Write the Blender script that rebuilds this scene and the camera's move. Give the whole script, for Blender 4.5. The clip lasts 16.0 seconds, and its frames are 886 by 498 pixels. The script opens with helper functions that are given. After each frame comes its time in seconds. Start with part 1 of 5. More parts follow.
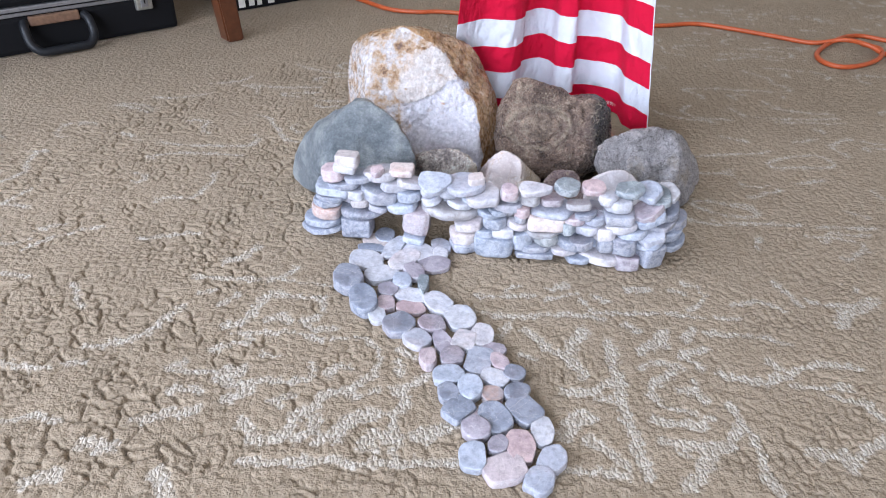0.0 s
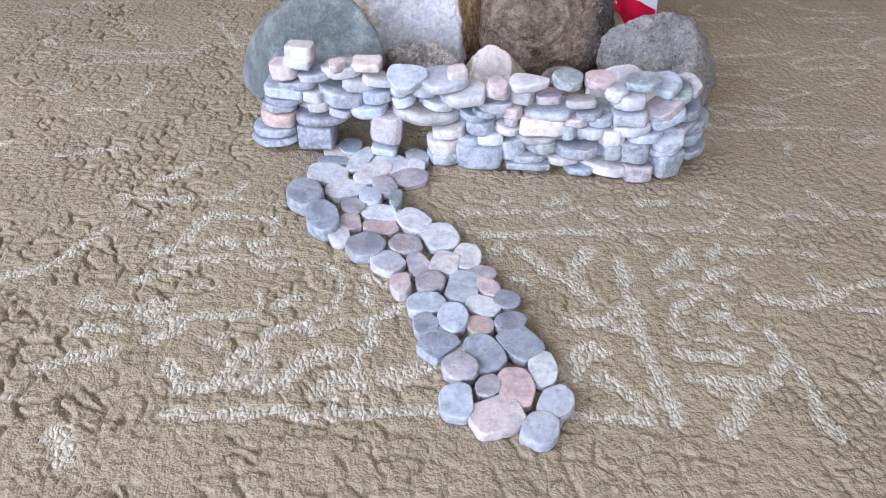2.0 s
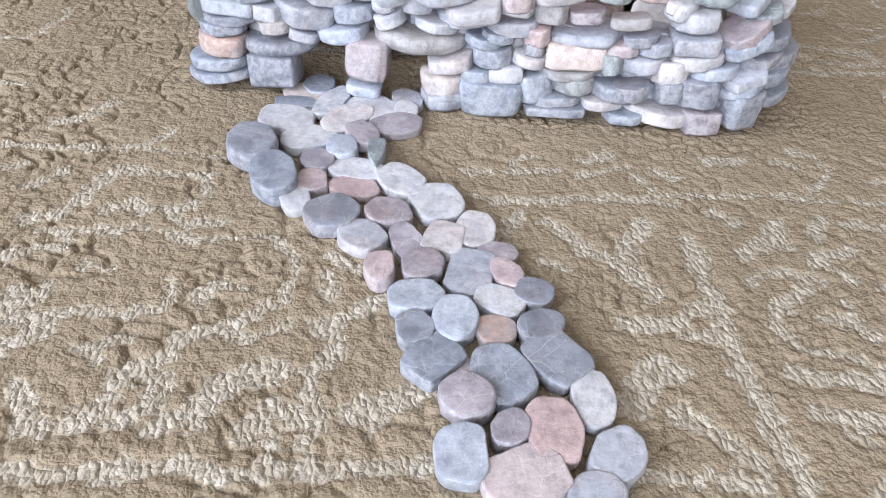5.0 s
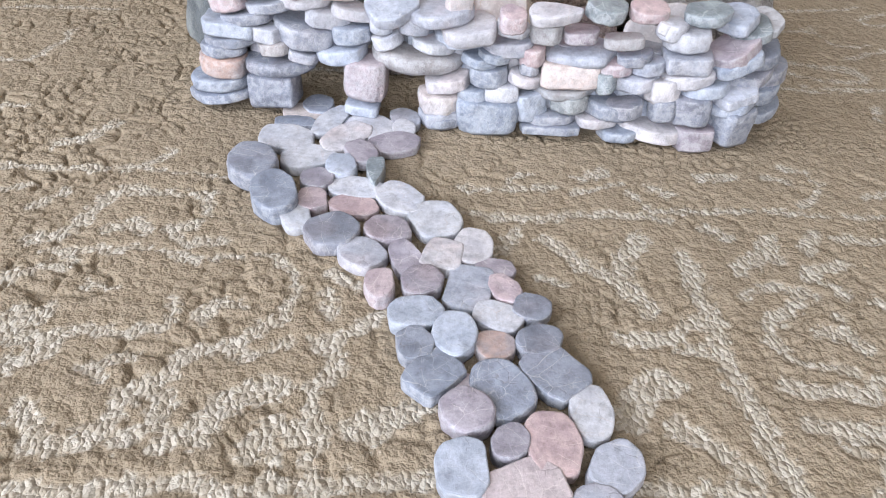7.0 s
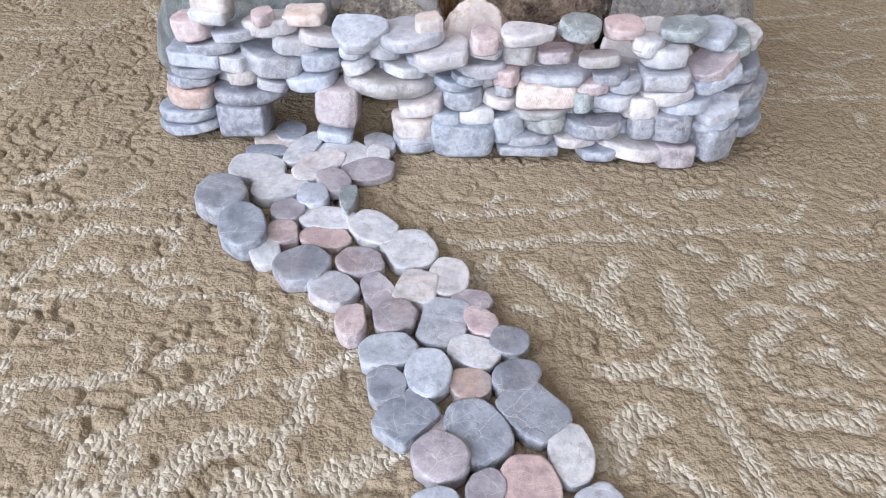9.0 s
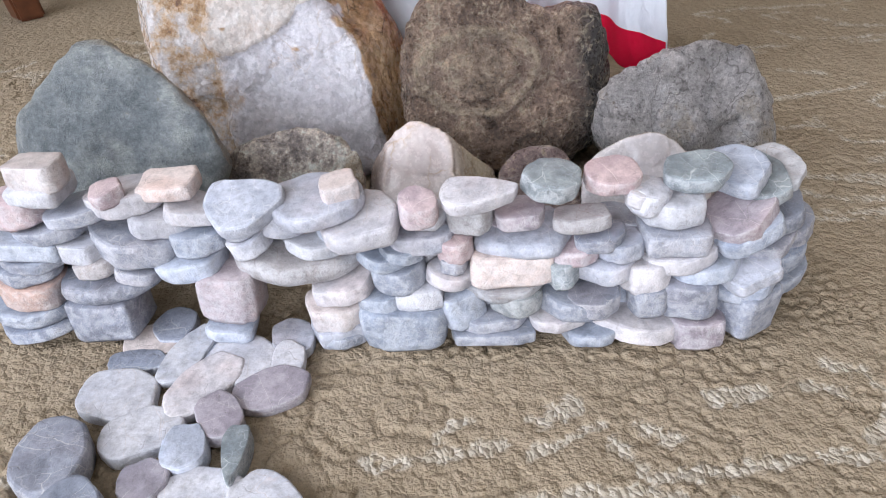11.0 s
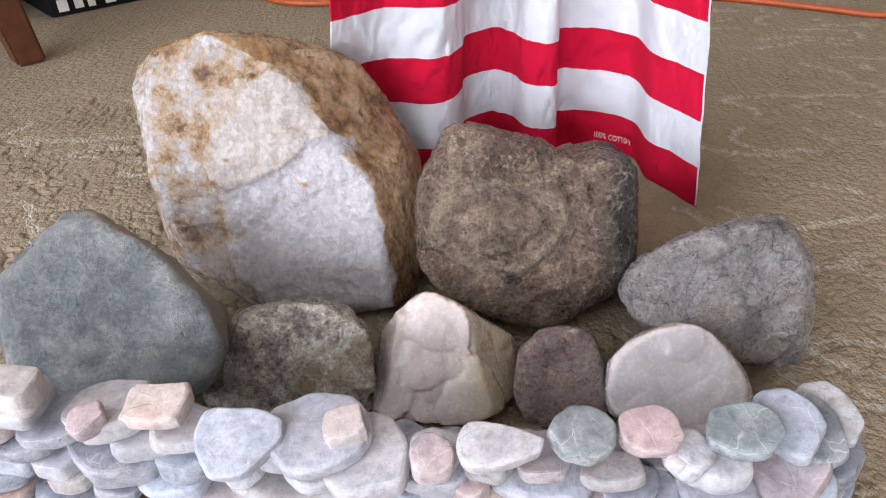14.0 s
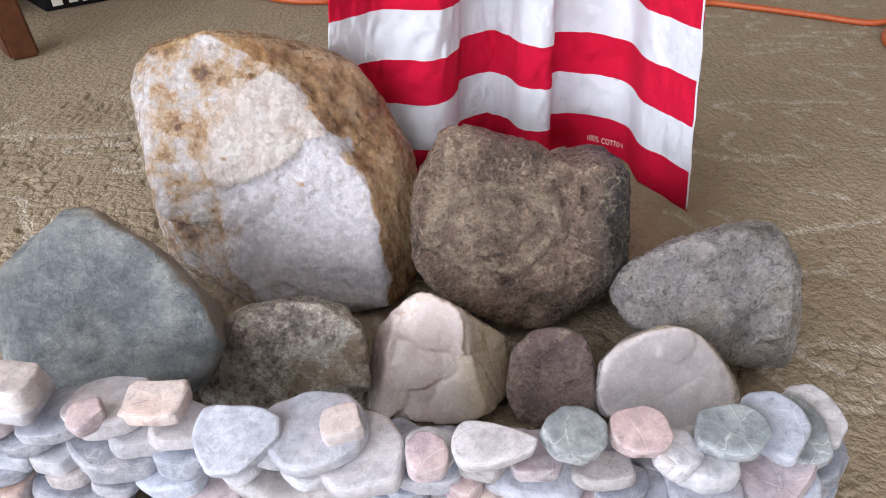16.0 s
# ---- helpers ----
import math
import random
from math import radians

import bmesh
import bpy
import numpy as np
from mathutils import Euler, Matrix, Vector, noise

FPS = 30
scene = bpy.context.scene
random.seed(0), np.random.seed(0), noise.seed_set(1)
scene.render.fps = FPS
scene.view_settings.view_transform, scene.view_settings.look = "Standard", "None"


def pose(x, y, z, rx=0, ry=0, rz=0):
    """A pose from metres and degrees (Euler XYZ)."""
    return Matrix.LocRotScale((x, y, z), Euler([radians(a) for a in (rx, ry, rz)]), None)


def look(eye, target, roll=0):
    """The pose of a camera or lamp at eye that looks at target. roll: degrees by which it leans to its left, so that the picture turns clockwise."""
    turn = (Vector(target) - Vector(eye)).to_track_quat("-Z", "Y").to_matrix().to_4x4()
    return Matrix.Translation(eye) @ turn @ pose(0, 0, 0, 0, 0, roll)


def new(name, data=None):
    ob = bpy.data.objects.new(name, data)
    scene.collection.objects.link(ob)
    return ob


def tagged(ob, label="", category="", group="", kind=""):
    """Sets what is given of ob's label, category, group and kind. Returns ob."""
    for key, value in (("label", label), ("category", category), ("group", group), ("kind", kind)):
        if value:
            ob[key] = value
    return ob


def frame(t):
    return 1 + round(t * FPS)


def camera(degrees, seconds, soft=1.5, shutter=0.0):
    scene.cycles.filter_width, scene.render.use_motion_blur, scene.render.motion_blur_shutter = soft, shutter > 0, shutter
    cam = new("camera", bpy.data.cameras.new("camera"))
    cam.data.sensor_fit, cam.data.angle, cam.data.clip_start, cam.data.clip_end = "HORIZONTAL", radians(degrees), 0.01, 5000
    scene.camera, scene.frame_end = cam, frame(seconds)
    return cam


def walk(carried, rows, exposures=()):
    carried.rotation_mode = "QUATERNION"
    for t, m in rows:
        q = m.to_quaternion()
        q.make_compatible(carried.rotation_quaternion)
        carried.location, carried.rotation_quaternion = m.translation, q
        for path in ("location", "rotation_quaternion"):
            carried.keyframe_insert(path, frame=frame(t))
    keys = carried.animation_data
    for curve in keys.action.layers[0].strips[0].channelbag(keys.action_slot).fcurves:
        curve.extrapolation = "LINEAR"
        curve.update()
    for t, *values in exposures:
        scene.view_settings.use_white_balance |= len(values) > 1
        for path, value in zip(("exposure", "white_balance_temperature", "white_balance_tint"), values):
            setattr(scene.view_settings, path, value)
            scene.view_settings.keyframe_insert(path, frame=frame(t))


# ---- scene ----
cam = camera(66.5, 16.0, 1.1)
PATH = [
    (0, (0.058, 0.255, 0.417), (0.057, 1.893, -0.732), 2.6),
    (0.5, (0.058, 0.256, 0.415), (0.067, 1.895, -0.731), 2.8),
    (1, (0.055, 0.257, 0.411), (0.091, 1.913, -0.71), 3.8),
    (1.5, (0.059, 0.271, 0.384), (0.088, 1.891, -0.788), 3.5),
    (2, (0.069, 0.326, 0.328), (0.107, 1.871, -0.942), 2.3),
    (2.5, (0.067, 0.415, 0.245), (0.095, 1.898, -1.097), 2.7),
    (3, (0.07, 0.437, 0.223), (0.104, 1.958, -1.075), 2.7),
    (3.5, (0.071, 0.437, 0.223), (0.12, 1.952, -1.083), 3.1),
    (6, (0.07, 0.433, 0.229), (0.125, 1.961, -1.061), 3.3),
    (6.5, (0.07, 0.432, 0.229), (0.124, 1.973, -1.044), 2.9),
    (7, (0.069, 0.432, 0.231), (0.133, 1.978, -1.036), 3.1),
    (7.5, (0.069, 0.433, 0.231), (0.135, 1.98, -1.034), 2.9),
    (8, (0.07, 0.432, 0.231), (0.133, 1.984, -1.028), 2.7),
    (8.2, (0.069, 0.432, 0.23), (0.131, 1.983, -1.031), 2.4),
    (10.3, (0.111, 0.537, 0.239), (0.178, 2.154, -0.936), -2.2),
    (10.5, (0.112, 0.556, 0.237), (0.174, 2.183, -0.926), -2.9),
    (11, (0.121, 0.595, 0.228), (0.188, 2.235, -0.915), -2.7),
    (11.5, (0.126, 0.64, 0.245), (0.189, 2.301, -0.867), -2.4),
    (12, (0.124, 0.667, 0.264), (0.186, 2.317, -0.864), -1.4),
    (12.5, (0.122, 0.677, 0.281), (0.201, 2.298, -0.888), 0.4),
    (13, (0.118, 0.678, 0.288), (0.18, 2.297, -0.885), -0.1),
    (13.5, (0.118, 0.677, 0.291), (0.185, 2.302, -0.873), 0.2),
    (14, (0.119, 0.678, 0.294), (0.184, 2.3, -0.874), 0.0),
    (14.5, (0.116, 0.677, 0.297), (0.177, 2.305, -0.864), 0.3),
    (15, (0.115, 0.676, 0.299), (0.189, 2.3, -0.865), 0.4),
    (15.5, (0.115, 0.675, 0.296), (0.198, 2.297, -0.871), 0.6),
    (16, (0.116, 0.675, 0.298), (0.21, 2.293, -0.873), 1.3),
]
EXPOSURE = [(0.0, -0.21, 5850, 16), (2.0, -0.25, 5850, 15), (3.2, -0.27, 6300, 14), (8.2, -0.31, 6350, 14), (10.5, -0.34, 6350, 14), (12.0, -0.29, 6600, 16), (16.0, -0.28, 6650, 16)]
walk(cam, [(t, look(eye, target, roll)) for t, eye, target, roll in PATH], EXPOSURE)

# ---- world, window light ----
SKY_STRENGTH = 0.10
world = bpy.data.worlds.new("sky")
scene.world = world
world.use_nodes = True
sky = world.node_tree.nodes.new("ShaderNodeTexSky")
sky.sky_type, sky.sun_disc = "NISHITA", False
sky.sun_elevation, sky.sun_rotation = radians(45), radians(200)
world.node_tree.links.new(sky.outputs[0], world.node_tree.nodes["Background"].inputs[0])
world.node_tree.nodes["Background"].inputs[1].default_value = SKY_STRENGTH


def window_light(name, where, towards, width, height, watts, colour):
    lamp = bpy.data.lights.new(name, "AREA")
    lamp.shape, lamp.size, lamp.size_y, lamp.energy, lamp.color = "RECTANGLE", width, height, watts, colour
    ob = new(name, lamp)
    ob.matrix_world = look(where, towards)
    return ob


ROOM = dict(x0=-1.9, x1=2.3, y0=-3.0, y1=2.5, top=2.4)
window_light("daylight_west", (-1.86, -0.15, 1.15), (0.1, 0.95, 0.1), 2.0, 1.3, 108, (0.86, 0.93, 1.0))
window_light("daylight_south", (-0.85, -2.96, 1.15), (0.1, 0.95, 0.1), 1.9, 1.4, 196, (0.86, 0.93, 1.0))


# ---- materials ----
class Nodes:
    """A small helper to write node materials in few lines."""

    def __init__(self, name):
        self.mat = bpy.data.materials.new(name)
        self.mat.use_nodes = True
        self.tree = self.mat.node_tree
        self.bsdf = self.tree.nodes["Principled BSDF"]

    def add(self, kind, **sockets):
        n = self.tree.nodes.new("ShaderNode" + kind)
        for k, v in sockets.items():
            self.set(n.inputs[k.replace("_", " ")], v)
        return n

    def set(self, socket, v):
        if isinstance(v, bpy.types.NodeSocket):
            self.tree.links.new(v, socket)
        elif isinstance(v, (tuple, list)) and len(v) == 3 and socket.type == "RGBA":
            socket.default_value = (*v, 1)
        else:
            socket.default_value = v

    def coords(self, spread=0.0, scale=(1, 1, 1)):
        co = self.add("TexCoord").outputs["Object"]
        if spread:
            r = self.add("ObjectInfo").outputs["Random"]
            off = self.add("VectorMath")
            off.operation = "SCALE"
            self.set(off.inputs[0], (spread, spread * 0.7, spread * 1.3))
            self.set(off.inputs["Scale"], r)
            plus = self.add("VectorMath")
            self.set(plus.inputs[0], co)
            self.set(plus.inputs[1], off.outputs[0])
            co = plus.outputs[0]
        if scale != (1, 1, 1):
            m = self.add("VectorMath")
            m.operation = "MULTIPLY"
            self.set(m.inputs[0], co)
            self.set(m.inputs[1], scale)
            co = m.outputs[0]
        return co

    def noise(self, co, scale, detail=4.0, rough=0.6, distort=0.0):
        return self.add("TexNoise", Vector=co, Scale=scale, Detail=detail, Roughness=rough, Distortion=distort).outputs[0]

    def ramp(self, fac, *stops):
        n = self.add("ValToRGB", Fac=fac)
        e = n.color_ramp.elements
        for i, (p, c) in enumerate(stops):
            el = e[i] if i < 2 else e.new(p)
            el.position = p
            el.color = (*c, 1) if isinstance(c, tuple) else (c, c, c, 1)
        return n.outputs[0]

    def mix(self, fac, a, b, kind="MIX"):
        n = self.tree.nodes.new("ShaderNodeMix")
        n.data_type, n.blend_type = "RGBA", kind
        self.set(n.inputs[0], fac)
        self.set(n.inputs[6], a)
        self.set(n.inputs[7], b)
        return n.outputs[2]

    def math(self, op, a, b=0.0):
        n = self.add("Math")
        n.operation = op
        self.set(n.inputs[0], a)
        self.set(n.inputs[1], b)
        return n.outputs[0]

    def contrast(self, v, k):
        return self.math("ADD", self.math("MULTIPLY", self.math("SUBTRACT", v, 0.5), k), 0.5)

    def warped(self, co, scale, amount):
        """Coordinates pushed about by a noise of the given scale, by up to the amount in metres."""
        jit = self.add("TexNoise", Vector=co, Scale=scale, Detail=3.0)
        shr = self.add("VectorMath")
        shr.operation = "SCALE"
        self.set(shr.inputs[0], jit.outputs["Color"])
        self.set(shr.inputs["Scale"], amount)
        plus = self.add("VectorMath")
        self.set(plus.inputs[0], co)
        self.set(plus.inputs[1], shr.outputs[0])
        return plus.outputs[0]

    def web(self, co, scale, width):
        """A network of thin lines, 1 on the line."""
        v = self.add("TexVoronoi", Vector=co, Scale=scale)
        v.feature = "DISTANCE_TO_EDGE"
        return self.ramp(v.outputs["Distance"], (0.0, 1.0), (width, 0.0))

    def bump(self, height, strength, distance):
        n = self.add("Bump", Strength=strength, Distance=distance, Height=height)
        self.set(self.bsdf.inputs["Normal"], n.outputs[0])

    def waxy(self, weight):
        """Lets light a little way into a milky stone."""
        self.set(self.bsdf.inputs["Subsurface Weight"], weight)
        self.set(self.bsdf.inputs["Subsurface Radius"], (1.0, 0.8, 0.7))
        self.set(self.bsdf.inputs["Subsurface Scale"], 0.003)

    def done(self, colour, rough=0.5, metal=0.0, spec=0.5):
        self.set(self.bsdf.inputs["Base Color"], colour)
        self.set(self.bsdf.inputs["Roughness"], rough)
        self.set(self.bsdf.inputs["Metallic"], metal)
        self.set(self.bsdf.inputs["Specular IOR Level"], spec)
        return self.mat


def plain(name, colour, rough=0.5, metal=0.0, scale=120.0, vary=0.15, bump=0.0, spec=0.5):
    n = Nodes(name)
    co = n.coords()
    f = n.noise(co, scale, 5.0)
    dark = tuple(c * (1 - vary) for c in colour)
    light = tuple(min(1.0, c * (1 + vary)) for c in colour)
    if bump:
        n.bump(f, bump, 0.002)
    return n.done(n.ramp(f, (0.3, dark), (0.7, light)), rough, metal, spec)


def pebble_material(name, base, second, vein, vein_amount=0.5, spots=0.0):
    """Tumbled slices of feldspar and quartz: clouded sawn faces, straight pale fractures, chalky sides, a satin surface."""
    base, second = (tuple(min(0.82, v * k) for v, k in zip(c, (0.935, 0.95, 0.99))) for c in (base, second))
    n = Nodes(name)
    co = n.coords(spread=7.0)
    cloud = n.contrast(n.noise(co, 60.0, 6.0, 0.62, 0.3), 1.9)
    mid = n.contrast(n.noise(co, 210.0, 7.0, 0.70, 0.1), 1.6)
    fine = n.noise(co, 1100.0, 3.0, 0.65)
    colour = n.ramp(cloud, (0.30, second), (0.62, base))
    colour = n.mix(1.0, colour, n.ramp(mid, (0.26, 0.74), (0.50, 0.99), (0.76, 1.15)), "MULTIPLY")
    # iron or lilac bloom in broad soft patches
    bloom = n.ramp(n.noise(co, 38.0, 2.0, 0.5), (0.52, 0.0), (0.66, 0.5))
    warm = n.mix(n.ramp(n.add("ObjectInfo").outputs["Random"], (0.4, 0.0), (0.6, 1.0)), (1.10, 0.95, 0.88), (0.93, 0.98, 1.05))
    colour = n.mix(bloom, colour, n.mix(1.0, colour, warm, "MULTIPLY"))
    # long straight fractures with a finer set across them
    gate = n.ramp(n.noise(co, 60.0, 2.0), (0.42, 0.0), (0.52, 1.0))
    long = n.math("MULTIPLY", n.web(n.warped(n.coords(7.0, (1.0, 0.5, 1.0)), 45.0, 0.010), 95.0, 0.012), gate)
    short = n.math("MULTIPLY", n.web(n.warped(co, 120.0, 0.004), 190.0, 0.04), n.ramp(n.noise(co, 90.0, 2.0), (0.50, 0.0), (0.60, 0.45)))
    line = n.math("MAXIMUM", long, short)
    colour = n.mix(n.math("MULTIPLY", line, vein_amount * 0.95), colour, vein)
    dark = n.math("MULTIPLY", n.web(n.warped(co, 70.0, 0.012), 70.0, 0.016), n.ramp(n.noise(co, 65.0, 2.0), (0.55, 0.0), (0.62, 0.45)))
    pits = n.ramp(n.contrast(n.noise(co, 330.0, 4.0, 0.7), 1.5), (0.74, 0.0), (0.82, 0.5))
    dark = n.math("MAXIMUM", dark, pits)
    colour = n.mix(dark, colour, (0.20, 0.175, 0.165))
    if spots:
        dots = n.ramp(n.noise(co, 420.0, 4.0, 0.65), (0.56, 0.0), (0.64, 1.0))
        colour = n.mix(n.math("MULTIPLY", dots, spots), colour, (0.12, 0.11, 0.11))
    # chalky skin on the sides, broken and dusty
    up = n.add("SeparateXYZ", Vector=n.add("TexCoord").outputs["Normal"]).outputs[2]
    side = n.math("SUBTRACT", 1.0, n.ramp(n.math("ABSOLUTE", up), (0.45, 0.0), (0.85, 1.0)))
    chalk = n.math("MULTIPLY", side, n.ramp(n.contrast(n.noise(co, 240.0, 6.0, 0.7), 1.6), (0.38, 0.0), (0.62, 0.6)))
    colour = n.mix(chalk, colour, n.mix(0.55, colour, (0.66, 0.67, 0.70)))
    rnd = n.add("ObjectInfo").outputs["Random"]
    tint = n.ramp(rnd, (0.0, (0.84, 0.84, 0.86)), (0.35, (1.05, 1.0, 0.98)), (0.7, (0.93, 0.95, 0.97)), (1.0, (1.08, 1.07, 1.08)))
    colour = n.mix(1.0, colour, tint, "MULTIPLY")
    colour = n.mix(1.0, colour, n.ramp(fine, (0.32, 0.92), (0.68, 1.05)), "MULTIPLY")
    flat = n.math("MULTIPLY", mid, n.ramp(side, (0.0, 0.5), (1.0, 2.2)))
    n.bump(n.math("SUBTRACT", flat, n.math("ADD", n.math("MULTIPLY", line, 0.05), n.math("MULTIPLY", dark, 0.5))), 0.6, 0.0010)
    return n.done(colour, n.ramp(mid, (0.3, 0.36), (0.7, 0.58)), 0.0, 0.5)


TONE = {
    "w": pebble_material("milky_white_pebble", (0.640, 0.622, 0.628), (0.480, 0.470, 0.490), (0.56, 0.42, 0.33), 0.35),
    "k": pebble_material("pale_blue_pebble", (0.510, 0.530, 0.585), (0.372, 0.392, 0.442), (0.78, 0.77, 0.76), 0.5),
    "g": pebble_material("blue_grey_pebble", (0.370, 0.394, 0.445), (0.250, 0.272, 0.316), (0.68, 0.68, 0.68), 0.5, 0.2),
    "d": pebble_material("slate_blue_pebble", (0.305, 0.325, 0.375), (0.205, 0.222, 0.262), (0.60, 0.60, 0.61), 0.7, 0.25),
    "G": pebble_material("green_grey_pebble", (0.320, 0.350, 0.348), (0.180, 0.203, 0.208), (0.64, 0.66, 0.66), 0.7, 0.4),
    "m": pebble_material("mauve_grey_pebble", (0.415, 0.372, 0.398), (0.290, 0.256, 0.282), (0.70, 0.65, 0.64), 0.6, 0.15),
    "p": pebble_material("dusty_pink_pebble", (0.555, 0.432, 0.422), (0.430, 0.330, 0.335), (0.78, 0.70, 0.66), 0.6),
    "P": pebble_material("pale_pink_pebble", (0.595, 0.512, 0.505), (0.470, 0.395, 0.400), (0.80, 0.74, 0.71), 0.5),
    "o": pebble_material("peach_pebble", (0.560, 0.380, 0.310), (0.430, 0.357, 0.340), (0.74, 0.64, 0.57), 0.5),
    "c": pebble_material("cream_pebble", (0.665, 0.585, 0.540), (0.560, 0.475, 0.440), (0.80, 0.76, 0.73), 0.4),
    "s": pebble_material("speckled_sand_pebble", (0.480, 0.452, 0.440), (0.345, 0.315, 0.300), (0.34, 0.25, 0.19), 0.6, 0.4),
}


def quartz_material():
    n = Nodes("rind_and_quartz")
    co = n.coords()
    nor = n.add("SeparateXYZ", Vector=n.add("TexCoord").outputs["Normal"])
    wob = n.math("SUBTRACT", n.noise(co, 26.0, 6.0, 0.62), 0.5)
    mid = n.contrast(n.math("ADD", n.math("MULTIPLY", n.noise(co, 85.0, 9.0, 0.74), 0.6), n.math("MULTIPLY", n.noise(co, 300.0, 8.0, 0.78), 0.4)), 2.0)
    fine = n.noise(co, 700.0, 4.0, 0.7)
    # weathered rind beyond the ridge and on the back; the broken face shows an upper milky and a lower lavender bed
    def mark(key, sharp):
        a = n.add("Attribute")
        a.attribute_name = key
        return n.ramp(n.math("ADD", n.math("MULTIPLY", n.math("ADD", a.outputs["Fac"], n.math("MULTIPLY", wob, 0.006)), sharp), 0.5), (0.3, 0.0), (0.7, 1.0))

    back = n.ramp(n.math("ADD", nor.outputs[1], n.math("MULTIPLY", wob, 0.8)), (0.05, 0.0), (0.15, 1.0))
    crown = n.ramp(n.math("ADD", nor.outputs[2], n.math("MULTIPLY", wob, 0.7)), (0.62, 0.0), (0.76, 1.0))
    rind_mask = n.math("MAXIMUM", mark("rind", 300.0), n.math("MAXIMUM", back, crown))
    bed = mark("bed", 500.0)
    flank = mark("flank", 160.0)
    white = n.ramp(mid, (0.20, (0.45, 0.36, 0.30)), (0.45, (0.610, 0.545, 0.510)), (0.75, (0.720, 0.685, 0.668)))
    lilac = n.ramp(mid, (0.18, (0.50, 0.48, 0.515)), (0.47, (0.64, 0.617, 0.662)), (0.78, (0.82, 0.80, 0.83)))
    quartz = n.mix(bed, lilac, white)
    # iron-stained flank
    stain = n.ramp(n.noise(co, 60.0, 7.0, 0.72), (0.36, (0.150, 0.075, 0.045)), (0.42, (0.40, 0.235, 0.11)), (0.48, (0.54, 0.41, 0.30)), (0.54, (0.56, 0.51, 0.495)), (0.64, (0.72, 0.69, 0.70)))
    quartz = n.mix(n.math("MULTIPLY", flank, 0.9), quartz, stain)
    brim = n.add("Attribute")
    brim.attribute_name = "flank"
    band = n.math("MULTIPLY", n.ramp(n.math("ABSOLUTE", brim.outputs["Fac"]), (0.002, 1.0), (0.008, 0.0)), n.ramp(mid, (0.35, 0.75), (0.62, 0.05)))
    quartz = n.mix(band, quartz, (0.47, 0.31, 0.17))
    rust = n.ramp(n.noise(co, 62.0, 5.0, 0.6), (0.64, 0.0), (0.70, 1.0))
    quartz = n.mix(n.math("MULTIPLY", rust, 0.55), quartz, (0.40, 0.24, 0.11))
    cleft = n.add("Attribute")
    cleft.attribute_name = "cleft"
    streak = n.noise(n.coords(scale=(1.0, 1.0, 0.35)), 90.0, 6.0, 0.7)
    rind = n.ramp(n.math("ADD", n.math("MULTIPLY", n.noise(co, 34.0, 6.0, 0.65), 0.5), n.math("MULTIPLY", streak, 0.5)), (0.36, (0.130, 0.058, 0.022)), (0.45, (0.330, 0.175, 0.075)), (0.53, (0.480, 0.300, 0.155)), (0.64, (0.660, 0.510, 0.340)))
    crack = n.math("MULTIPLY", n.web(n.warped(n.coords(scale=(1.0, 1.0, 0.5)), 50.0, 0.03), 40.0, 0.04), n.ramp(n.noise(co, 30.0, 3.0), (0.50, 0.0), (0.60, 0.7)))
    crack = n.math("MAXIMUM", crack, n.math("MULTIPLY", cleft.outputs["Fac"], n.ramp(mid, (0.3, 0.8), (0.6, 0.1))))
    rind = n.mix(crack, rind, (0.060, 0.032, 0.016))
    seam = n.math("MULTIPLY", n.web(n.warped(co, 40.0, 0.03), 30.0, 0.02), n.ramp(n.noise(co, 24.0, 3.0), (0.50, 0.0), (0.62, 0.4)))
    quartz = n.mix(seam, quartz, (0.36, 0.23, 0.12))
    colour = n.mix(rind_mask, quartz, rind)
    colour = n.mix(1.0, colour, n.ramp(fine, (0.32, 0.86), (0.68, 1.08)), "MULTIPLY")
    grain = n.add("TexVoronoi", Vector=n.warped(co, 400.0, 0.004), Scale=300.0)
    cell = n.add("SeparateColor", Color=grain.outputs["Color"]).outputs[0]
    colour = n.mix(1.0, colour, n.ramp(cell, (0.0, 0.90), (0.4, 0.98), (0.8, 1.02), (1.0, 1.10)), "MULTIPLY")
    flakes = n.add("TexVoronoi", Vector=n.warped(co, 60.0, 0.02), Scale=120.0)
    n.bump(n.math("ADD", n.math("ADD", n.math("MULTIPLY", mid, 2.0), n.math("MULTIPLY", fine, 0.4)), n.math("MULTIPLY", n.math("SUBTRACT", flakes.outputs["Distance"], n.math("MULTIPLY", n.math("MULTIPLY", crack, rind_mask), 0.5)), 1.8)), 0.85, 0.0022)
    n.waxy(0.15)
    return n.done(colour, n.ramp(cell, (0.0, 0.10), (1.0, 0.42)), 0.0, 0.6)


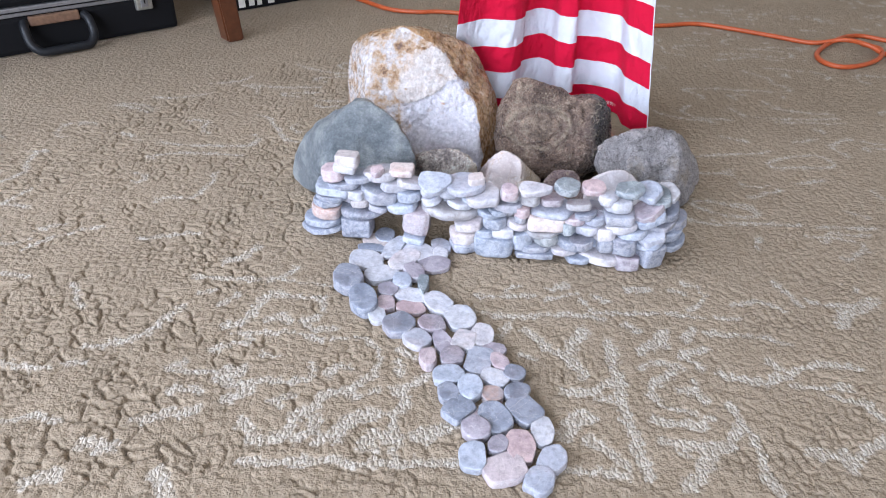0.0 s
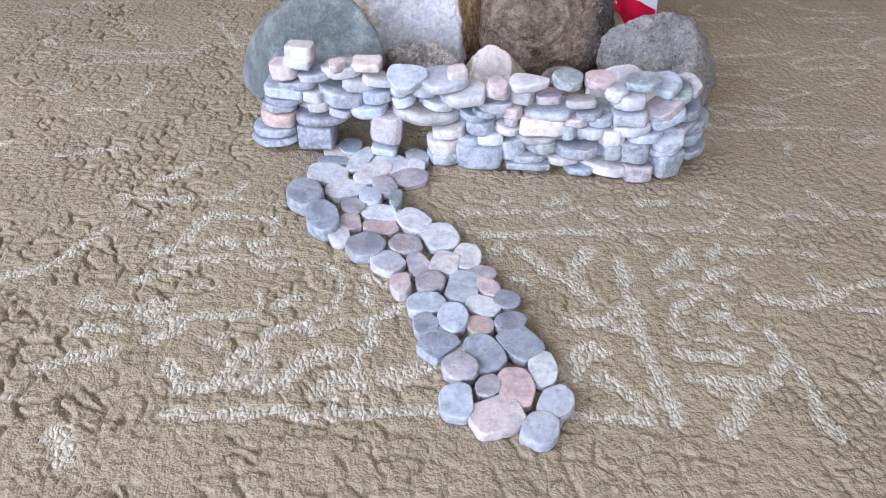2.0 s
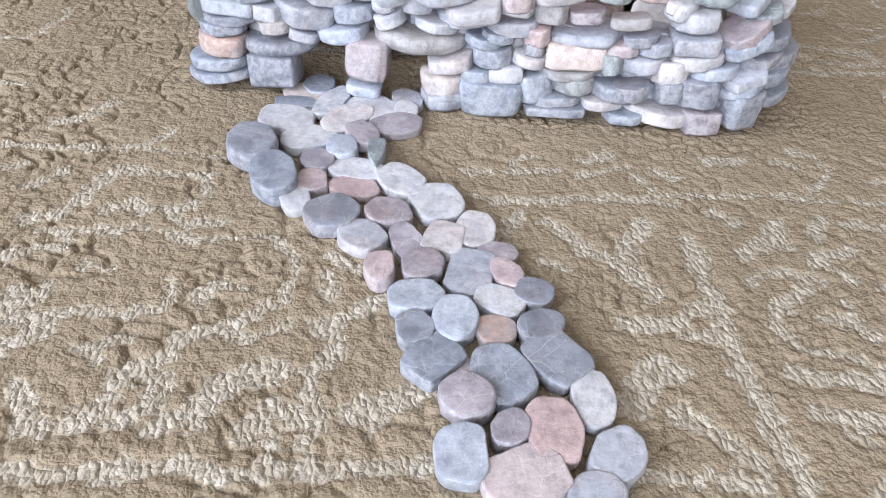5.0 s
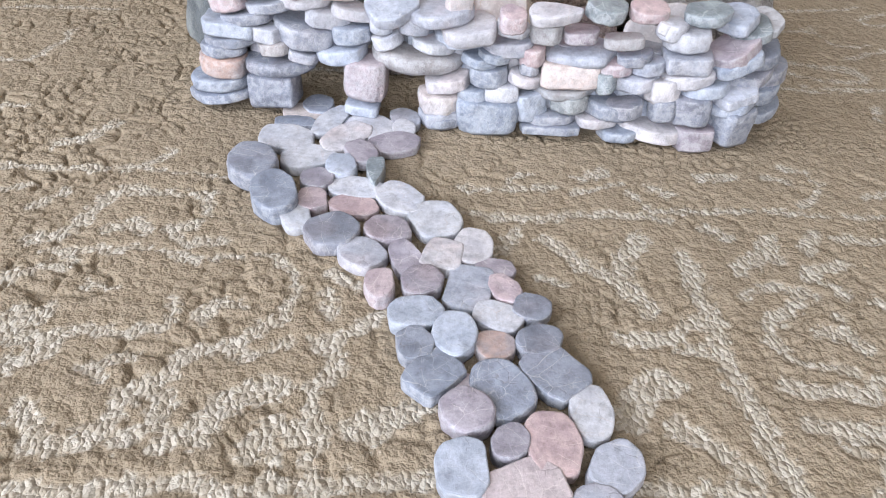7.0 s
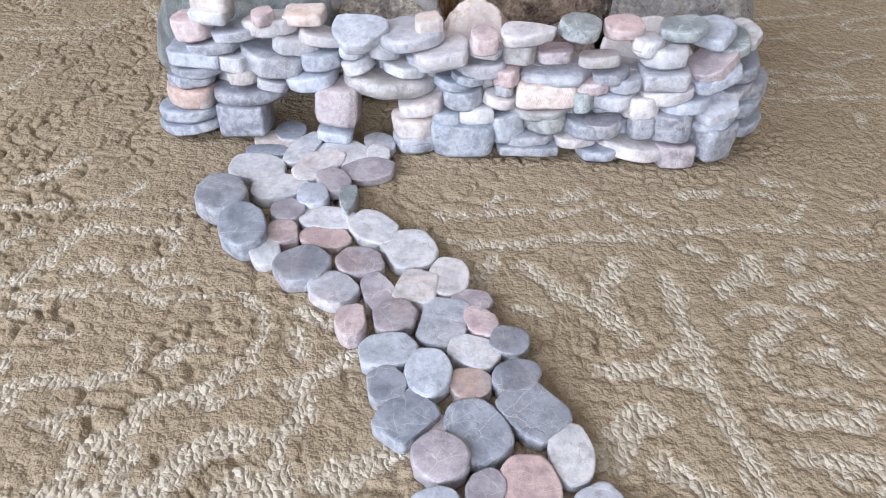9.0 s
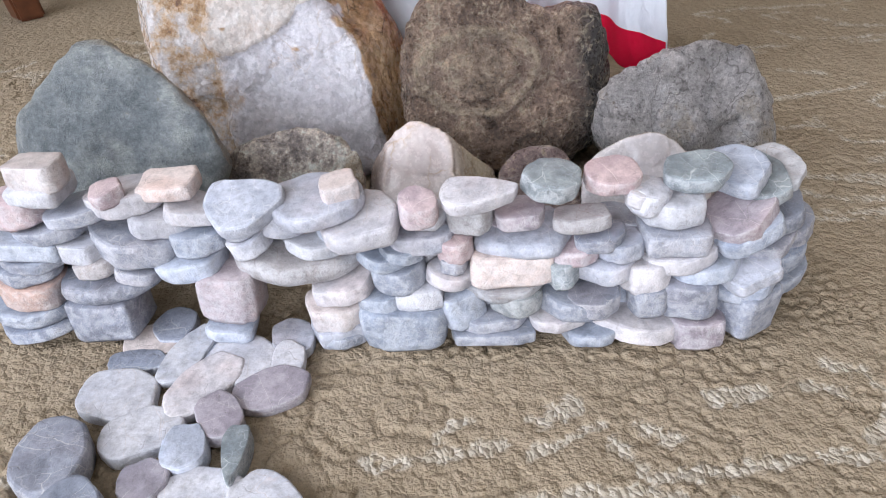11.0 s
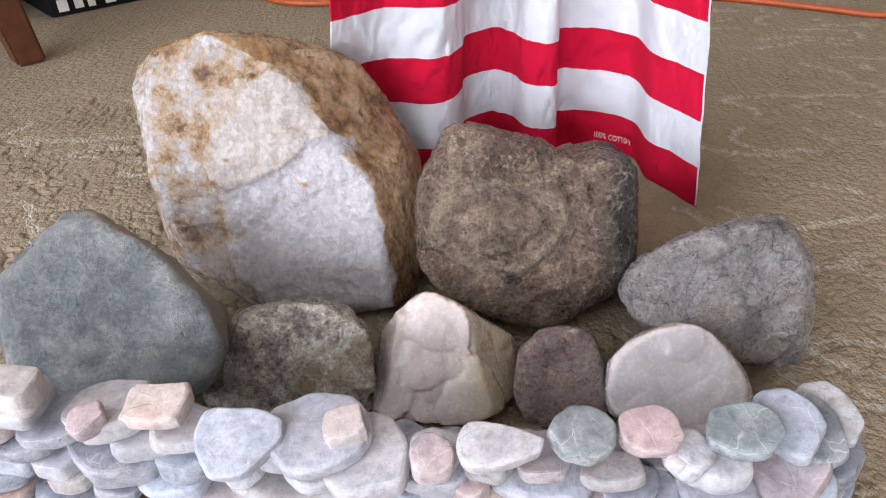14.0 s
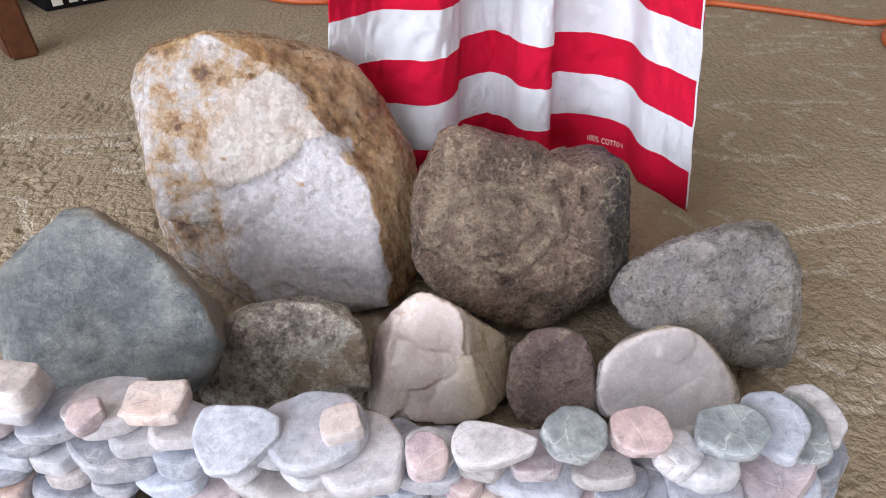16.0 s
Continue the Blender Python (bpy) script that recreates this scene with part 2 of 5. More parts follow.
def rock_material(name, stops, scale, speck=None, speck_scale=260.0, speck_at=0.58, bump=0.8, rough=(0.35, 0.65), extra=None, lines=None, side=None, net=None, gain=1.0, grains=650.0, crust=None, grainy=1.0, ring=None, wax=0.0, moss=None):
    """A natural rock: stops colour its mottling, speck is a fine light or dark fleck, extra a broad patch, lines seams, net hairline veins, side a flank of another colour."""
    stops = [(p, tuple(min(0.85, v * gain) for v in c)) for p, c in stops]
    n = Nodes(name)
    co = n.coords()
    big = n.contrast(n.noise(co, scale, 9.0, 0.70, 0.12), 1.5)
    mid = n.contrast(n.noise(co, scale * 3.6, 9.0, 0.74), 1.6)
    fine = n.noise(co, 900.0, 4.0, 0.7)
    grit = n.contrast(n.noise(co, scale * 11.0, 8.0, 0.78), 1.7)
    share = 0.33 * grainy
    both = n.math("ADD", n.math("MULTIPLY", big, 1 - 1.6 * share), n.math("MULTIPLY", mid, 0.6 * share))
    both = n.contrast(n.math("ADD", both, n.math("MULTIPLY", grit, share)), 1.3 + 0.8 * grainy)
    colour = n.ramp(both, *stops)
    if extra:
        patch, size, lo, hi = extra
        colour = n.mix(n.math("MULTIPLY", n.ramp(n.noise(co, size, 8.0, 0.70, 0.1), (lo, 0.0), (hi, 1.0)), 0.85), colour, patch)
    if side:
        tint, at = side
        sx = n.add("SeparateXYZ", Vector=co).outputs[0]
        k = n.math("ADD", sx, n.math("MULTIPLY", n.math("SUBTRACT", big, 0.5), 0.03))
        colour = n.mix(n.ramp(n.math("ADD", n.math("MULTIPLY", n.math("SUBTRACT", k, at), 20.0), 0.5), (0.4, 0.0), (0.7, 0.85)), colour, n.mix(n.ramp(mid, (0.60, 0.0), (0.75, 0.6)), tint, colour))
    if net:
        tint, size, width, amount = net
        web = n.math("MULTIPLY", n.web(n.warped(co, 45.0, 0.03), size, width), n.ramp(n.noise(co, 40.0, 3.0), (0.42, 0.0), (0.54, amount)))
        colour = n.mix(web, colour, tint)
    ridge = n.add("TexNoise", Vector=n.warped(co, 40.0, 0.015), Scale=scale * 1.6, Detail=10.0, Roughness=0.62)
    ridge.noise_type, ridge.normalize = "RIDGED_MULTIFRACTAL", True
    ridge = ridge.outputs[0]
    if crust:
        tint, at, amount = crust
        k = n.math("ADD", n.math("MULTIPLY", mid, 0.25), n.math("MULTIPLY", grit, 0.75))
        colour = n.mix(n.math("MULTIPLY", n.ramp(k, (at, 0.0), (at + 0.035, 1.0)), amount), colour, tint)
    if ring:
        worn = n.add("Attribute")
        worn.attribute_name = "ring"
        colour = n.mix(n.math("MULTIPLY", worn.outputs["Fac"], n.ramp(grit, (0.30, 0.1), (0.55, 0.9))), colour, ring)
    if speck:
        colour = n.mix(n.ramp(n.contrast(n.noise(co, speck_scale, 7.0, 0.7), 1.4), (speck_at, 0.0), (speck_at + 0.08, 0.9)), colour, speck)
    if lines:
        w = n.add("TexWave", Vector=co, Scale=lines[1], Distortion=5.0, Detail=3.0)
        w.bands_direction = "Z"
        colour = n.mix(n.ramp(w.outputs[1], (0.985, 0.0), (0.998, 0.7)), colour, lines[0])
    if moss:
        # a stain on the faces that turn up and away
        ori = n.add("VectorMath")
        ori.operation = "DOT_PRODUCT"
        n.set(ori.inputs[0], n.add("TexCoord").outputs["Normal"])
        n.set(ori.inputs[1], (0.45, 0.65, 0.6))
        k = n.math("ADD", ori.outputs["Value"], n.math("MULTIPLY", n.math("SUBTRACT", mid, 0.5), 0.5))
        colour = n.mix(n.ramp(k, (0.45, 0.0), (0.75, 0.7)), colour, moss)
    if wax:
        n.waxy(wax)
    # interlocked crystal grains, each of its own tone and gloss
    grain = n.add("TexVoronoi", Vector=n.warped(co, 500.0, 0.003), Scale=grains)
    cell = n.add("SeparateColor", Color=grain.outputs["Color"]).outputs[0]
    colour = n.mix(1.0, colour, n.ramp(cell, (0.0, 1 - 0.17 * grainy), (0.35, 0.98), (0.8, 1.02), (1.0, 1 + 0.2 * grainy)), "MULTIPLY")
    wear = n.ramp(n.add("NewGeometry").outputs["Pointiness"], (0.51, 0.0), (0.56, 0.35))
    colour = n.mix(wear, colour, n.mix(1.0, colour, (1.6, 1.55, 1.5), "MULTIPLY"))
    colour = n.mix(1.0, colour, n.ramp(fine, (0.32, 1 - 0.24 * grainy), (0.68, 1 + 0.15 * grainy)), "MULTIPLY")
    relief = n.math("ADD", n.math("ADD", mid, n.math("MULTIPLY", ridge, 2.2)), n.math("ADD", n.math("MULTIPLY", grit, 1.0), n.math("MULTIPLY", cell, 0.7)))
    n.bump(n.math("ADD", relief, n.math("MULTIPLY", fine, 0.4)), min(1.0, bump), 0.0025 + 0.0035 * bump)
    return n.done(colour, n.ramp(cell, (0.0, rough[0]), (1.0, rough[1])), 0.0, 0.55)


QUARTZ = quartz_material()
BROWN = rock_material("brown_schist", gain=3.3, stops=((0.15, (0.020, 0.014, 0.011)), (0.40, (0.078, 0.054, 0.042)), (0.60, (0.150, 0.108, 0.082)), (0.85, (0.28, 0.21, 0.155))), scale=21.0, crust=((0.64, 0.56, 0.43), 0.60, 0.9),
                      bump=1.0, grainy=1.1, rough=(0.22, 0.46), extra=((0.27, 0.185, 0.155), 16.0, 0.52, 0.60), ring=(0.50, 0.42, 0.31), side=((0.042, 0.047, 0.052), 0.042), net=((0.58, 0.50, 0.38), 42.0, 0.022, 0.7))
GREEN = rock_material("green_grey_rock", gain=1.12, stops=((0.12, (0.080, 0.094, 0.104)), (0.42, (0.150, 0.170, 0.183)), (0.60, (0.215, 0.236, 0.247)), (0.88, (0.36, 0.378, 0.385))), scale=32.0,
                      speck=(0.23, 0.175, 0.10), speck_scale=34.0, speck_at=0.72, bump=0.7, grainy=0.85, moss=(0.30, 0.235, 0.16), rough=(0.28, 0.5), crust=((0.25, 0.20, 0.13), 0.66, 0.35), extra=((0.36, 0.385, 0.375), 30.0, 0.52, 0.66))
GREY = rock_material("grey_pitted_rock", gain=1.85, stops=((0.10, (0.095, 0.083, 0.080)), (0.36, (0.225, 0.21, 0.208)), (0.58, (0.325, 0.305, 0.305)), (0.90, (0.52, 0.50, 0.49))), scale=20.0,
                     speck=(0.13, 0.092, 0.06), speck_scale=60.0, speck_at=0.70, bump=1.0, grainy=1.0, rough=(0.22, 0.5), extra=((0.46, 0.38, 0.29), 20.0, 0.53, 0.62), net=((0.10, 0.085, 0.08), 38.0, 0.02, 0.7))
MOTTLED = rock_material("mottled_rock", gain=3.0, stops=((0.15, (0.045, 0.040, 0.040)), (0.36, (0.105, 0.088, 0.080)), (0.50, (0.215, 0.186, 0.162)), (0.60, (0.31, 0.285, 0.26)), (0.85, (0.36, 0.342, 0.325))), scale=22.0,
                        speck=(0.07, 0.066, 0.07), speck_scale=40.0, speck_at=0.70, grainy=1.0, bump=0.9, rough=(0.2, 0.5), extra=((0.36, 0.25, 0.15), 22.0, 0.52, 0.60), net=((0.66, 0.60, 0.52), 30.0, 0.05, 0.8))
WHITE = rock_material("rose_quartz_rock", gain=1.1, stops=((0.10, (0.34, 0.275, 0.26)), (0.40, (0.43, 0.368, 0.355)), (0.62, (0.49, 0.435, 0.425)), (0.90, (0.60, 0.56, 0.545))), scale=14.0,
                      speck=(0.36, 0.26, 0.14), speck_scale=40.0, speck_at=0.75, bump=0.14, side=((0.50, 0.43, 0.31), 0.014), wax=0.3, grainy=0.18, rough=(0.12, 0.32), net=((0.40, 0.29, 0.19), 34.0, 0.025, 0.7))
MAUVE = rock_material("mauve_brown_rock", gain=1.8, stops=((0.15, (0.085, 0.06, 0.057)), (0.40, (0.15, 0.108, 0.104)), (0.60, (0.205, 0.152, 0.142)), (0.90, (0.30, 0.24, 0.21))), scale=24.0, crust=((0.46, 0.37, 0.27), 0.57, 0.8),
                      bump=0.8, rough=(0.22, 0.45), lines=((0.38, 0.32, 0.30), 22.0))
PALE = rock_material("pale_pink_rock", gain=1.3, stops=((0.10, (0.29, 0.265, 0.275)), (0.40, (0.36, 0.335, 0.345)), (0.62, (0.415, 0.392, 0.402)), (0.90, (0.54, 0.52, 0.53))), scale=14.0,
                     speck=(0.40, 0.31, 0.20), speck_scale=34.0, speck_at=0.74, bump=0.14, wax=0.3, moss=(0.46, 0.36, 0.24), grainy=0.18, rough=(0.12, 0.32), net=((0.60, 0.57, 0.56), 38.0, 0.02, 0.7))


def carpet_material():
    n = Nodes("beige_carpet")
    co = n.coords()
    loop = n.add("Attribute")
    loop.attribute_name = "loop"
    tuft = n.add("Attribute")
    tuft.attribute_name = "tuft"
    on = loop.outputs["Fac"]
    fibre = n.noise(co, 1700.0, 3.0, 0.75)
    yarn = n.noise(co, 420.0, 4.0, 0.65)
    patch = n.noise(co, 7.0, 4.0, 0.6)
    # cut pile: a flat suede of small tufts that lean together in clumps
    clump = n.add("TexVoronoi", Vector=n.warped(co, 140.0, 0.010), Scale=150.0)
    small = n.add("TexVoronoi", Vector=n.warped(co, 300.0, 0.004), Scale=560.0)
    pile_h = n.math("ADD", n.math("MULTIPLY", clump.outputs["Distance"], -2.2), n.math("MULTIPLY", small.outputs["Distance"], -0.8))
    pile_h = n.math("ADD", pile_h, n.math("MULTIPLY", yarn, 0.9))
    # loops: fat slanted beads of yarn, each twisted from two strands
    turned = n.add("Mapping", Vector=n.warped(co, 130.0, 0.006), Rotation=(0, 0, 0.9), Scale=(1.0, 0.62, 1.0))
    bead = n.add("TexVoronoi", Vector=turned.outputs[0], Scale=400.0, Randomness=0.85)
    strand = n.add("TexWave", Vector=n.warped(co, 200.0, 0.003), Scale=330.0, Distortion=2.0)
    strand.bands_direction = "DIAGONAL"
    bead_h = n.math("ADD", n.math("MULTIPLY", n.math("POWER", bead.outputs["Distance"], 1.6), -2.4), n.math("MULTIPLY", strand.outputs[1], 0.08))
    pile = n.ramp(tuft.outputs["Fac"], (0.0, (0.290, 0.229, 0.160)), (1.0, (0.352, 0.284, 0.206)))
    tone = n.add("SeparateColor", Color=bead.outputs["Color"]).outputs[0]
    light = n.ramp(tone, (0.0, (0.352, 0.298, 0.230)), (0.5, (0.436, 0.381, 0.308)), (1.0, (0.54, 0.488, 0.415)))
    colour = n.mix(on, pile, light)
    colour = n.mix(1.0, colour, n.ramp(patch, (0.3, 0.92), (0.7, 1.04)), "MULTIPLY")
    colour = n.mix(1.0, colour, n.ramp(yarn, (0.34, 0.90), (0.66, 1.08)), "MULTIPLY")
    colour = n.mix(1.0, colour, n.ramp(fibre, (0.3, 0.88), (0.7, 1.09)), "MULTIPLY")
    height = n.math("ADD", n.math("MULTIPLY", pile_h, n.math("SUBTRACT", 1.0, on)), n.math("MULTIPLY", bead_h, on))
    n.bump(n.math("ADD", height, n.math("MULTIPLY", fibre, 0.25)), 0.52, 0.0026)
    return n.done(colour, 0.95, 0.0, 0.1)


def cloth_material(name, colour):
    """Thin woven cotton that lets some light through."""
    n = Nodes(name)
    co = n.coords()
    weave = n.noise(co, 2600.0, 2.0, 0.6)
    crumple = n.noise(co, 60.0, 5.0, 0.65)
    dark = tuple(c * 0.88 for c in colour)
    n.bump(n.math("ADD", n.math("MULTIPLY", crumple, 5.0), weave), 0.5, 0.005)
    tone = n.ramp(weave, (0.3, dark), (0.7, colour))
    mat = n.done(tone, 0.9, 0.0, 0.12)
    thin = n.add("BsdfTranslucent", Color=tone)
    both = n.add("MixShader", Fac=0.08)
    n.set(both.inputs[1], n.bsdf.outputs[0])
    n.set(both.inputs[2], thin.outputs[0])
    n.set(n.tree.nodes["Material Output"].inputs["Surface"], both.outputs[0])
    return mat


CARPET = carpet_material()
COTTON_RED = cloth_material("red_cotton", (0.68, 0.010, 0.048))
COTTON_WHITE = cloth_material("white_cotton", (0.80, 0.83, 0.90))
PRINT = plain("white_print", (0.82, 0.76, 0.74), 0.8)
CORD = plain("orange_rubber", (0.42, 0.078, 0.018), 0.45, 0.0, 90.0, 0.12)
CASE_BLACK = plain("black_textured_shell", (0.006, 0.006, 0.007), 0.7, 0.0, 900.0, 0.4, 0.4, 0.15)
ALUMINIUM = plain("brushed_aluminium", (0.30, 0.30, 0.31), 0.42, 0.7, 200.0, 0.15)
BRASSY = plain("dull_nickel", (0.36, 0.35, 0.31), 0.45, 0.7, 200.0, 0.15)
HANDLE_GREY = plain("dark_grey_plastic", (0.012, 0.013, 0.015), 0.45, 0.0, 300.0, 0.2, 0.0, 0.3)
REFLECTION_BROWN = plain("reflection_brown", (0.16, 0.09, 0.055), 0.5, 0.0, 150.0, 0.3)
WOOD = plain("red_brown_wood", (0.085, 0.028, 0.011), 0.4, 0.0, 60.0, 0.3)
BOX_BLACK = plain("black_card", (0.006, 0.006, 0.007), 0.8, 0.0, 200.0, 0.2, 0.0, 0.15)
BOX_PRINT = plain("off_white_print", (0.62, 0.60, 0.55), 0.6, 0.0, 200.0, 0.1)
PLASTER = plain("tan_paint", (0.42, 0.37, 0.31), 0.85, 0.0, 12.0, 0.05, 0.1)
CEILING = plain("white_ceiling_paint", (0.76, 0.75, 0.73), 0.9, 0.0, 40.0, 0.04)
FRAME_PAINT = plain("white_frame_paint", (0.78, 0.77, 0.74), 0.5, 0.0, 40.0, 0.05)


# ---- building helpers ----
def mesh_of(name, verts, faces, material, smooth=True):
    me = bpy.data.meshes.new(name)
    me.from_pydata([tuple(v) for v in verts], [], [tuple(f) for f in faces])
    if smooth:
        me.shade_smooth()
    me.materials.append(material)
    return me


def part(name, bm, material, parent=None, label="", smooth=False):
    """Links a bmesh as one mesh object, under a thing or a part if one is given."""
    me = bpy.data.meshes.new(name)
    bm.normal_update()
    bm.to_mesh(me)
    bm.free()
    if smooth:
        me.shade_smooth()
    me.materials.append(material)
    ob = new(name, me)
    ob.parent = parent
    return tagged(ob, label)


def add_box(bm, m, size, bevel=0.0):
    r = bmesh.ops.create_cube(bm, size=1.0, matrix=m @ Matrix.Diagonal((*size, 1)))
    if bevel:
        edges = list({e for v in r["verts"] for e in v.link_edges})
        bmesh.ops.bevel(bm, geom=edges, offset=bevel, segments=2, affect="EDGES", profile=0.6)


def box_part(name, m, size, material, parent=None, bevel=0.0, label=""):
    bm = bmesh.new()
    add_box(bm, m, size, bevel)
    return part(name, bm, material, parent, label)


def catmull(points, steps=8):
    """A smooth line through a few points."""
    p = [np.array(q, float) for q in points]
    p = [2 * p[0] - p[1]] + p + [2 * p[-1] - p[-2]]
    out = []
    for i in range(1, len(p) - 2):
        for k in range(steps):
            s = k / steps
            out.append(0.5 * (2 * p[i] + (p[i + 1] - p[i - 1]) * s + (2 * p[i - 1] - 5 * p[i] + 4 * p[i + 1] - p[i + 2]) * s * s + (3 * p[i] - p[i - 1] - 3 * p[i + 1] + p[i + 2]) * s ** 3))
    out.append(p[-2])
    return out


def tube(name, points, radius, material, parent=None, label="", steps=8, sides=12):
    line = catmull(points, steps)
    verts, faces = [], []
    up = Vector((0, 0, 1))
    for i, c in enumerate(line):
        d = Vector(line[min(i + 1, len(line) - 1)] - line[max(i - 1, 0)]).normalized()
        a = d.cross(up if abs(d.z) < 0.95 else Vector((0, 1, 0))).normalized()
        b = d.cross(a)
        for k in range(sides):
            t = 2 * math.pi * k / sides
            verts.append(Vector(c) + radius * (a * math.cos(t) + b * math.sin(t)))
    for i in range(len(line) - 1):
        for k in range(sides):
            j = (k + 1) % sides
            faces.append((i * sides + k, i * sides + j, (i + 1) * sides + j, (i + 1) * sides + k))
    faces.append(tuple(range(sides))[::-1])
    faces.append(tuple(range((len(line) - 1) * sides, len(line) * sides)))
    ob = new(name, mesh_of(name, verts, faces, material))
    ob.parent = parent
    return tagged(ob, label)


# ---- the carpet, one sheet out to the walls ----
def value_noise(x, y, size, seed):
    """Smooth noise from 0 to 1 with a grain of the given size in metres."""
    table = np.random.RandomState(seed).rand(256, 256)
    u, v = x / size + 1000.0, y / size + 1000.0
    i, j = np.floor(u).astype(int), np.floor(v).astype(int)
    a, b = u - i, v - j
    a, b = a * a * (3 - 2 * a), b * b * (3 - 2 * b)
    g = lambda p, q: table[(i + p) % 256, (j + q) % 256]
    return (g(0, 0) * (1 - a) + g(1, 0) * a) * (1 - b) + (g(0, 1) * (1 - a) + g(1, 1) * a) * b


def cells(x, y, size, seed):
    """Nearest and second distance to a jittered grid of tuft centres, in cell sizes, and a number for each tuft."""
    rs = np.random.RandomState(seed)
    jx, jy, tone = rs.rand(128, 128), rs.rand(128, 128), rs.rand(128, 128)
    u, v = x / size + 500.0, y / size + 500.0
    i, j = np.floor(u).astype(int), np.floor(v).astype(int)
    best, second, val = np.full(x.shape, 9.0), np.full(x.shape, 9.0), np.zeros(x.shape)
    for p in (-1, 0, 1):
        for q in (-1, 0, 1):
            ii, jj = i + p, j + q
            d = (ii + 0.15 + 0.7 * jx[ii % 128, jj % 128] - u) ** 2 + (jj + 0.15 + 0.7 * jy[ii % 128, jj % 128] - v) ** 2
            near = d < best
            second = np.where(near, best, np.minimum(second, d))
            val = np.where(near, tone[ii % 128, jj % 128], val)
            best = np.where(near, d, best)
    return np.sqrt(best), np.sqrt(second), val


def graded(lo, fine_lo, fine_hi, hi, step, grow_lo, grow_hi):
    """Grid lines: an even fine step in the middle, growing outwards."""
    out = list(np.arange(fine_lo, fine_hi, step))
    s, p = step, fine_hi
    while p < hi:
        out.append(p)
        s = min(s * grow_hi, 0.08)
        p += s
    out.append(hi)
    s, p = step, fine_lo
    while p > lo:
        s = min(s * grow_lo, 0.08)
        p -= s
        out.append(max(p, lo))
    return np.array(sorted(set(out)))


STROKES = []


def stroke(width, *points):
    """A carved line of pale loops, its width in millimetres, through points on the floor."""
    STROKES.append((width / 1000.0, points))


stroke(7, (-0.175, 0.758), (-0.162, 0.764))
stroke(10, (-0.164, 0.809), (-0.145, 0.824), (-0.140, 0.839))
stroke(7, (-0.188, 0.784), (-0.137, 0.784), (-0.104, 0.788), (-0.089, 0.805))
stroke(6, (-0.121, 0.785), (-0.086, 0.783), (-0.051, 0.780))
stroke(8, (-0.152, 0.742), (-0.141, 0.753), (-0.138, 0.762))
stroke(10, (-0.139, 0.714), (-0.126, 0.717), (-0.119, 0.730), (-0.116, 0.746), (-0.108, 0.760), (-0.100, 0.763))
stroke(10, (-0.099, 0.724), (-0.090, 0.731), (-0.079, 0.723))
stroke(8, (-0.099, 0.760), (-0.070, 0.761), (-0.054, 0.759), (-0.052, 0.742), (-0.057, 0.732))
stroke(9, (-0.056, 0.731), (-0.067, 0.724), (-0.054, 0.716), (-0.038, 0.715))
stroke(7, (-0.127, 0.705), (-0.092, 0.706), (-0.066, 0.708), (-0.048, 0.700))
stroke(8, (-0.139, 0.683), (-0.126, 0.692), (-0.111, 0.694))
stroke(5, (-0.096, 0.680), (-0.081, 0.680))
stroke(18, (-0.122, 0.654), (-0.107, 0.660))
stroke(14, (-0.115, 0.644), (-0.100, 0.642))
stroke(14, (-0.108, 0.627), (-0.098, 0.634))
stroke(7, (-0.097, 0.649), (-0.079, 0.650), (-0.064, 0.649), (-0.049, 0.649), (-0.049, 0.669))
stroke(7, (-0.078, 0.628), (-0.069, 0.630), (-0.057, 0.633))
stroke(7, (-0.076, 0.629), (-0.068, 0.620))
stroke(14, (-0.091, 0.604), (-0.080, 0.589))
stroke(12, (-0.080, 0.589), (-0.069, 0.588), (-0.057, 0.596), (-0.055, 0.610), (-0.040, 0.620), (-0.038, 0.633), (-0.019, 0.643), (-0.015, 0.638))
stroke(10, (-0.050, 0.590), (-0.035, 0.600), (-0.036, 0.613))
stroke(13, (-0.029, 0.587), (-0.019, 0.595), (-0.014, 0.604), (-0.007, 0.613), (0.008, 0.618))
stroke(9, (-0.035, 0.657), (-0.032, 0.666), (-0.019, 0.668))
stroke(9, (-0.018, 0.639), (-0.008, 0.650), (0.004, 0.660))
stroke(7, (-0.012, 0.633), (0.000, 0.637), (0.012, 0.646))
stroke(15, (0.005, 0.591), (0.010, 0.597))
stroke(9, (0.008, 0.593), (0.015, 0.582))
stroke(8, (-0.039, 0.703), (-0.010, 0.704), (0.004, 0.691), (0.007, 0.681), (0.003, 0.666))
stroke(12, (0.024, 0.691), (0.039, 0.682))
stroke(7, (0.024, 0.678), (0.026, 0.662))
stroke(11, (0.025, 0.618), (0.034, 0.630), (0.033, 0.640), (0.025, 0.644), (0.037, 0.652), (0.052, 0.663))
stroke(9, (0.025, 0.618), (0.025, 0.597))
stroke(14, (0.023, 0.596), (0.028, 0.595))
stroke(8, (0.027, 0.588), (0.031, 0.573))
stroke(16, (0.047, 0.596), (0.060, 0.604), (0.076, 0.612))
stroke(9, (-0.084, 0.570), (-0.043, 0.570), (-0.002, 0.570), (0.031, 0.573), (0.075, 0.573))
stroke(8, (0.093, 0.749), (0.112, 0.746), (0.131, 0.742), (0.152, 0.751), (0.199, 0.751), (0.212, 0.747))
stroke(6, (0.094, 0.775), (0.121, 0.771), (0.150, 0.778))
stroke(6, (0.122, 0.782), (0.134, 0.793))
stroke(11, (0.166, 0.790), (0.182, 0.797))
stroke(6, (0.159, 0.771), (0.190, 0.784))
stroke(8, (0.109, 0.710), (0.124, 0.732))
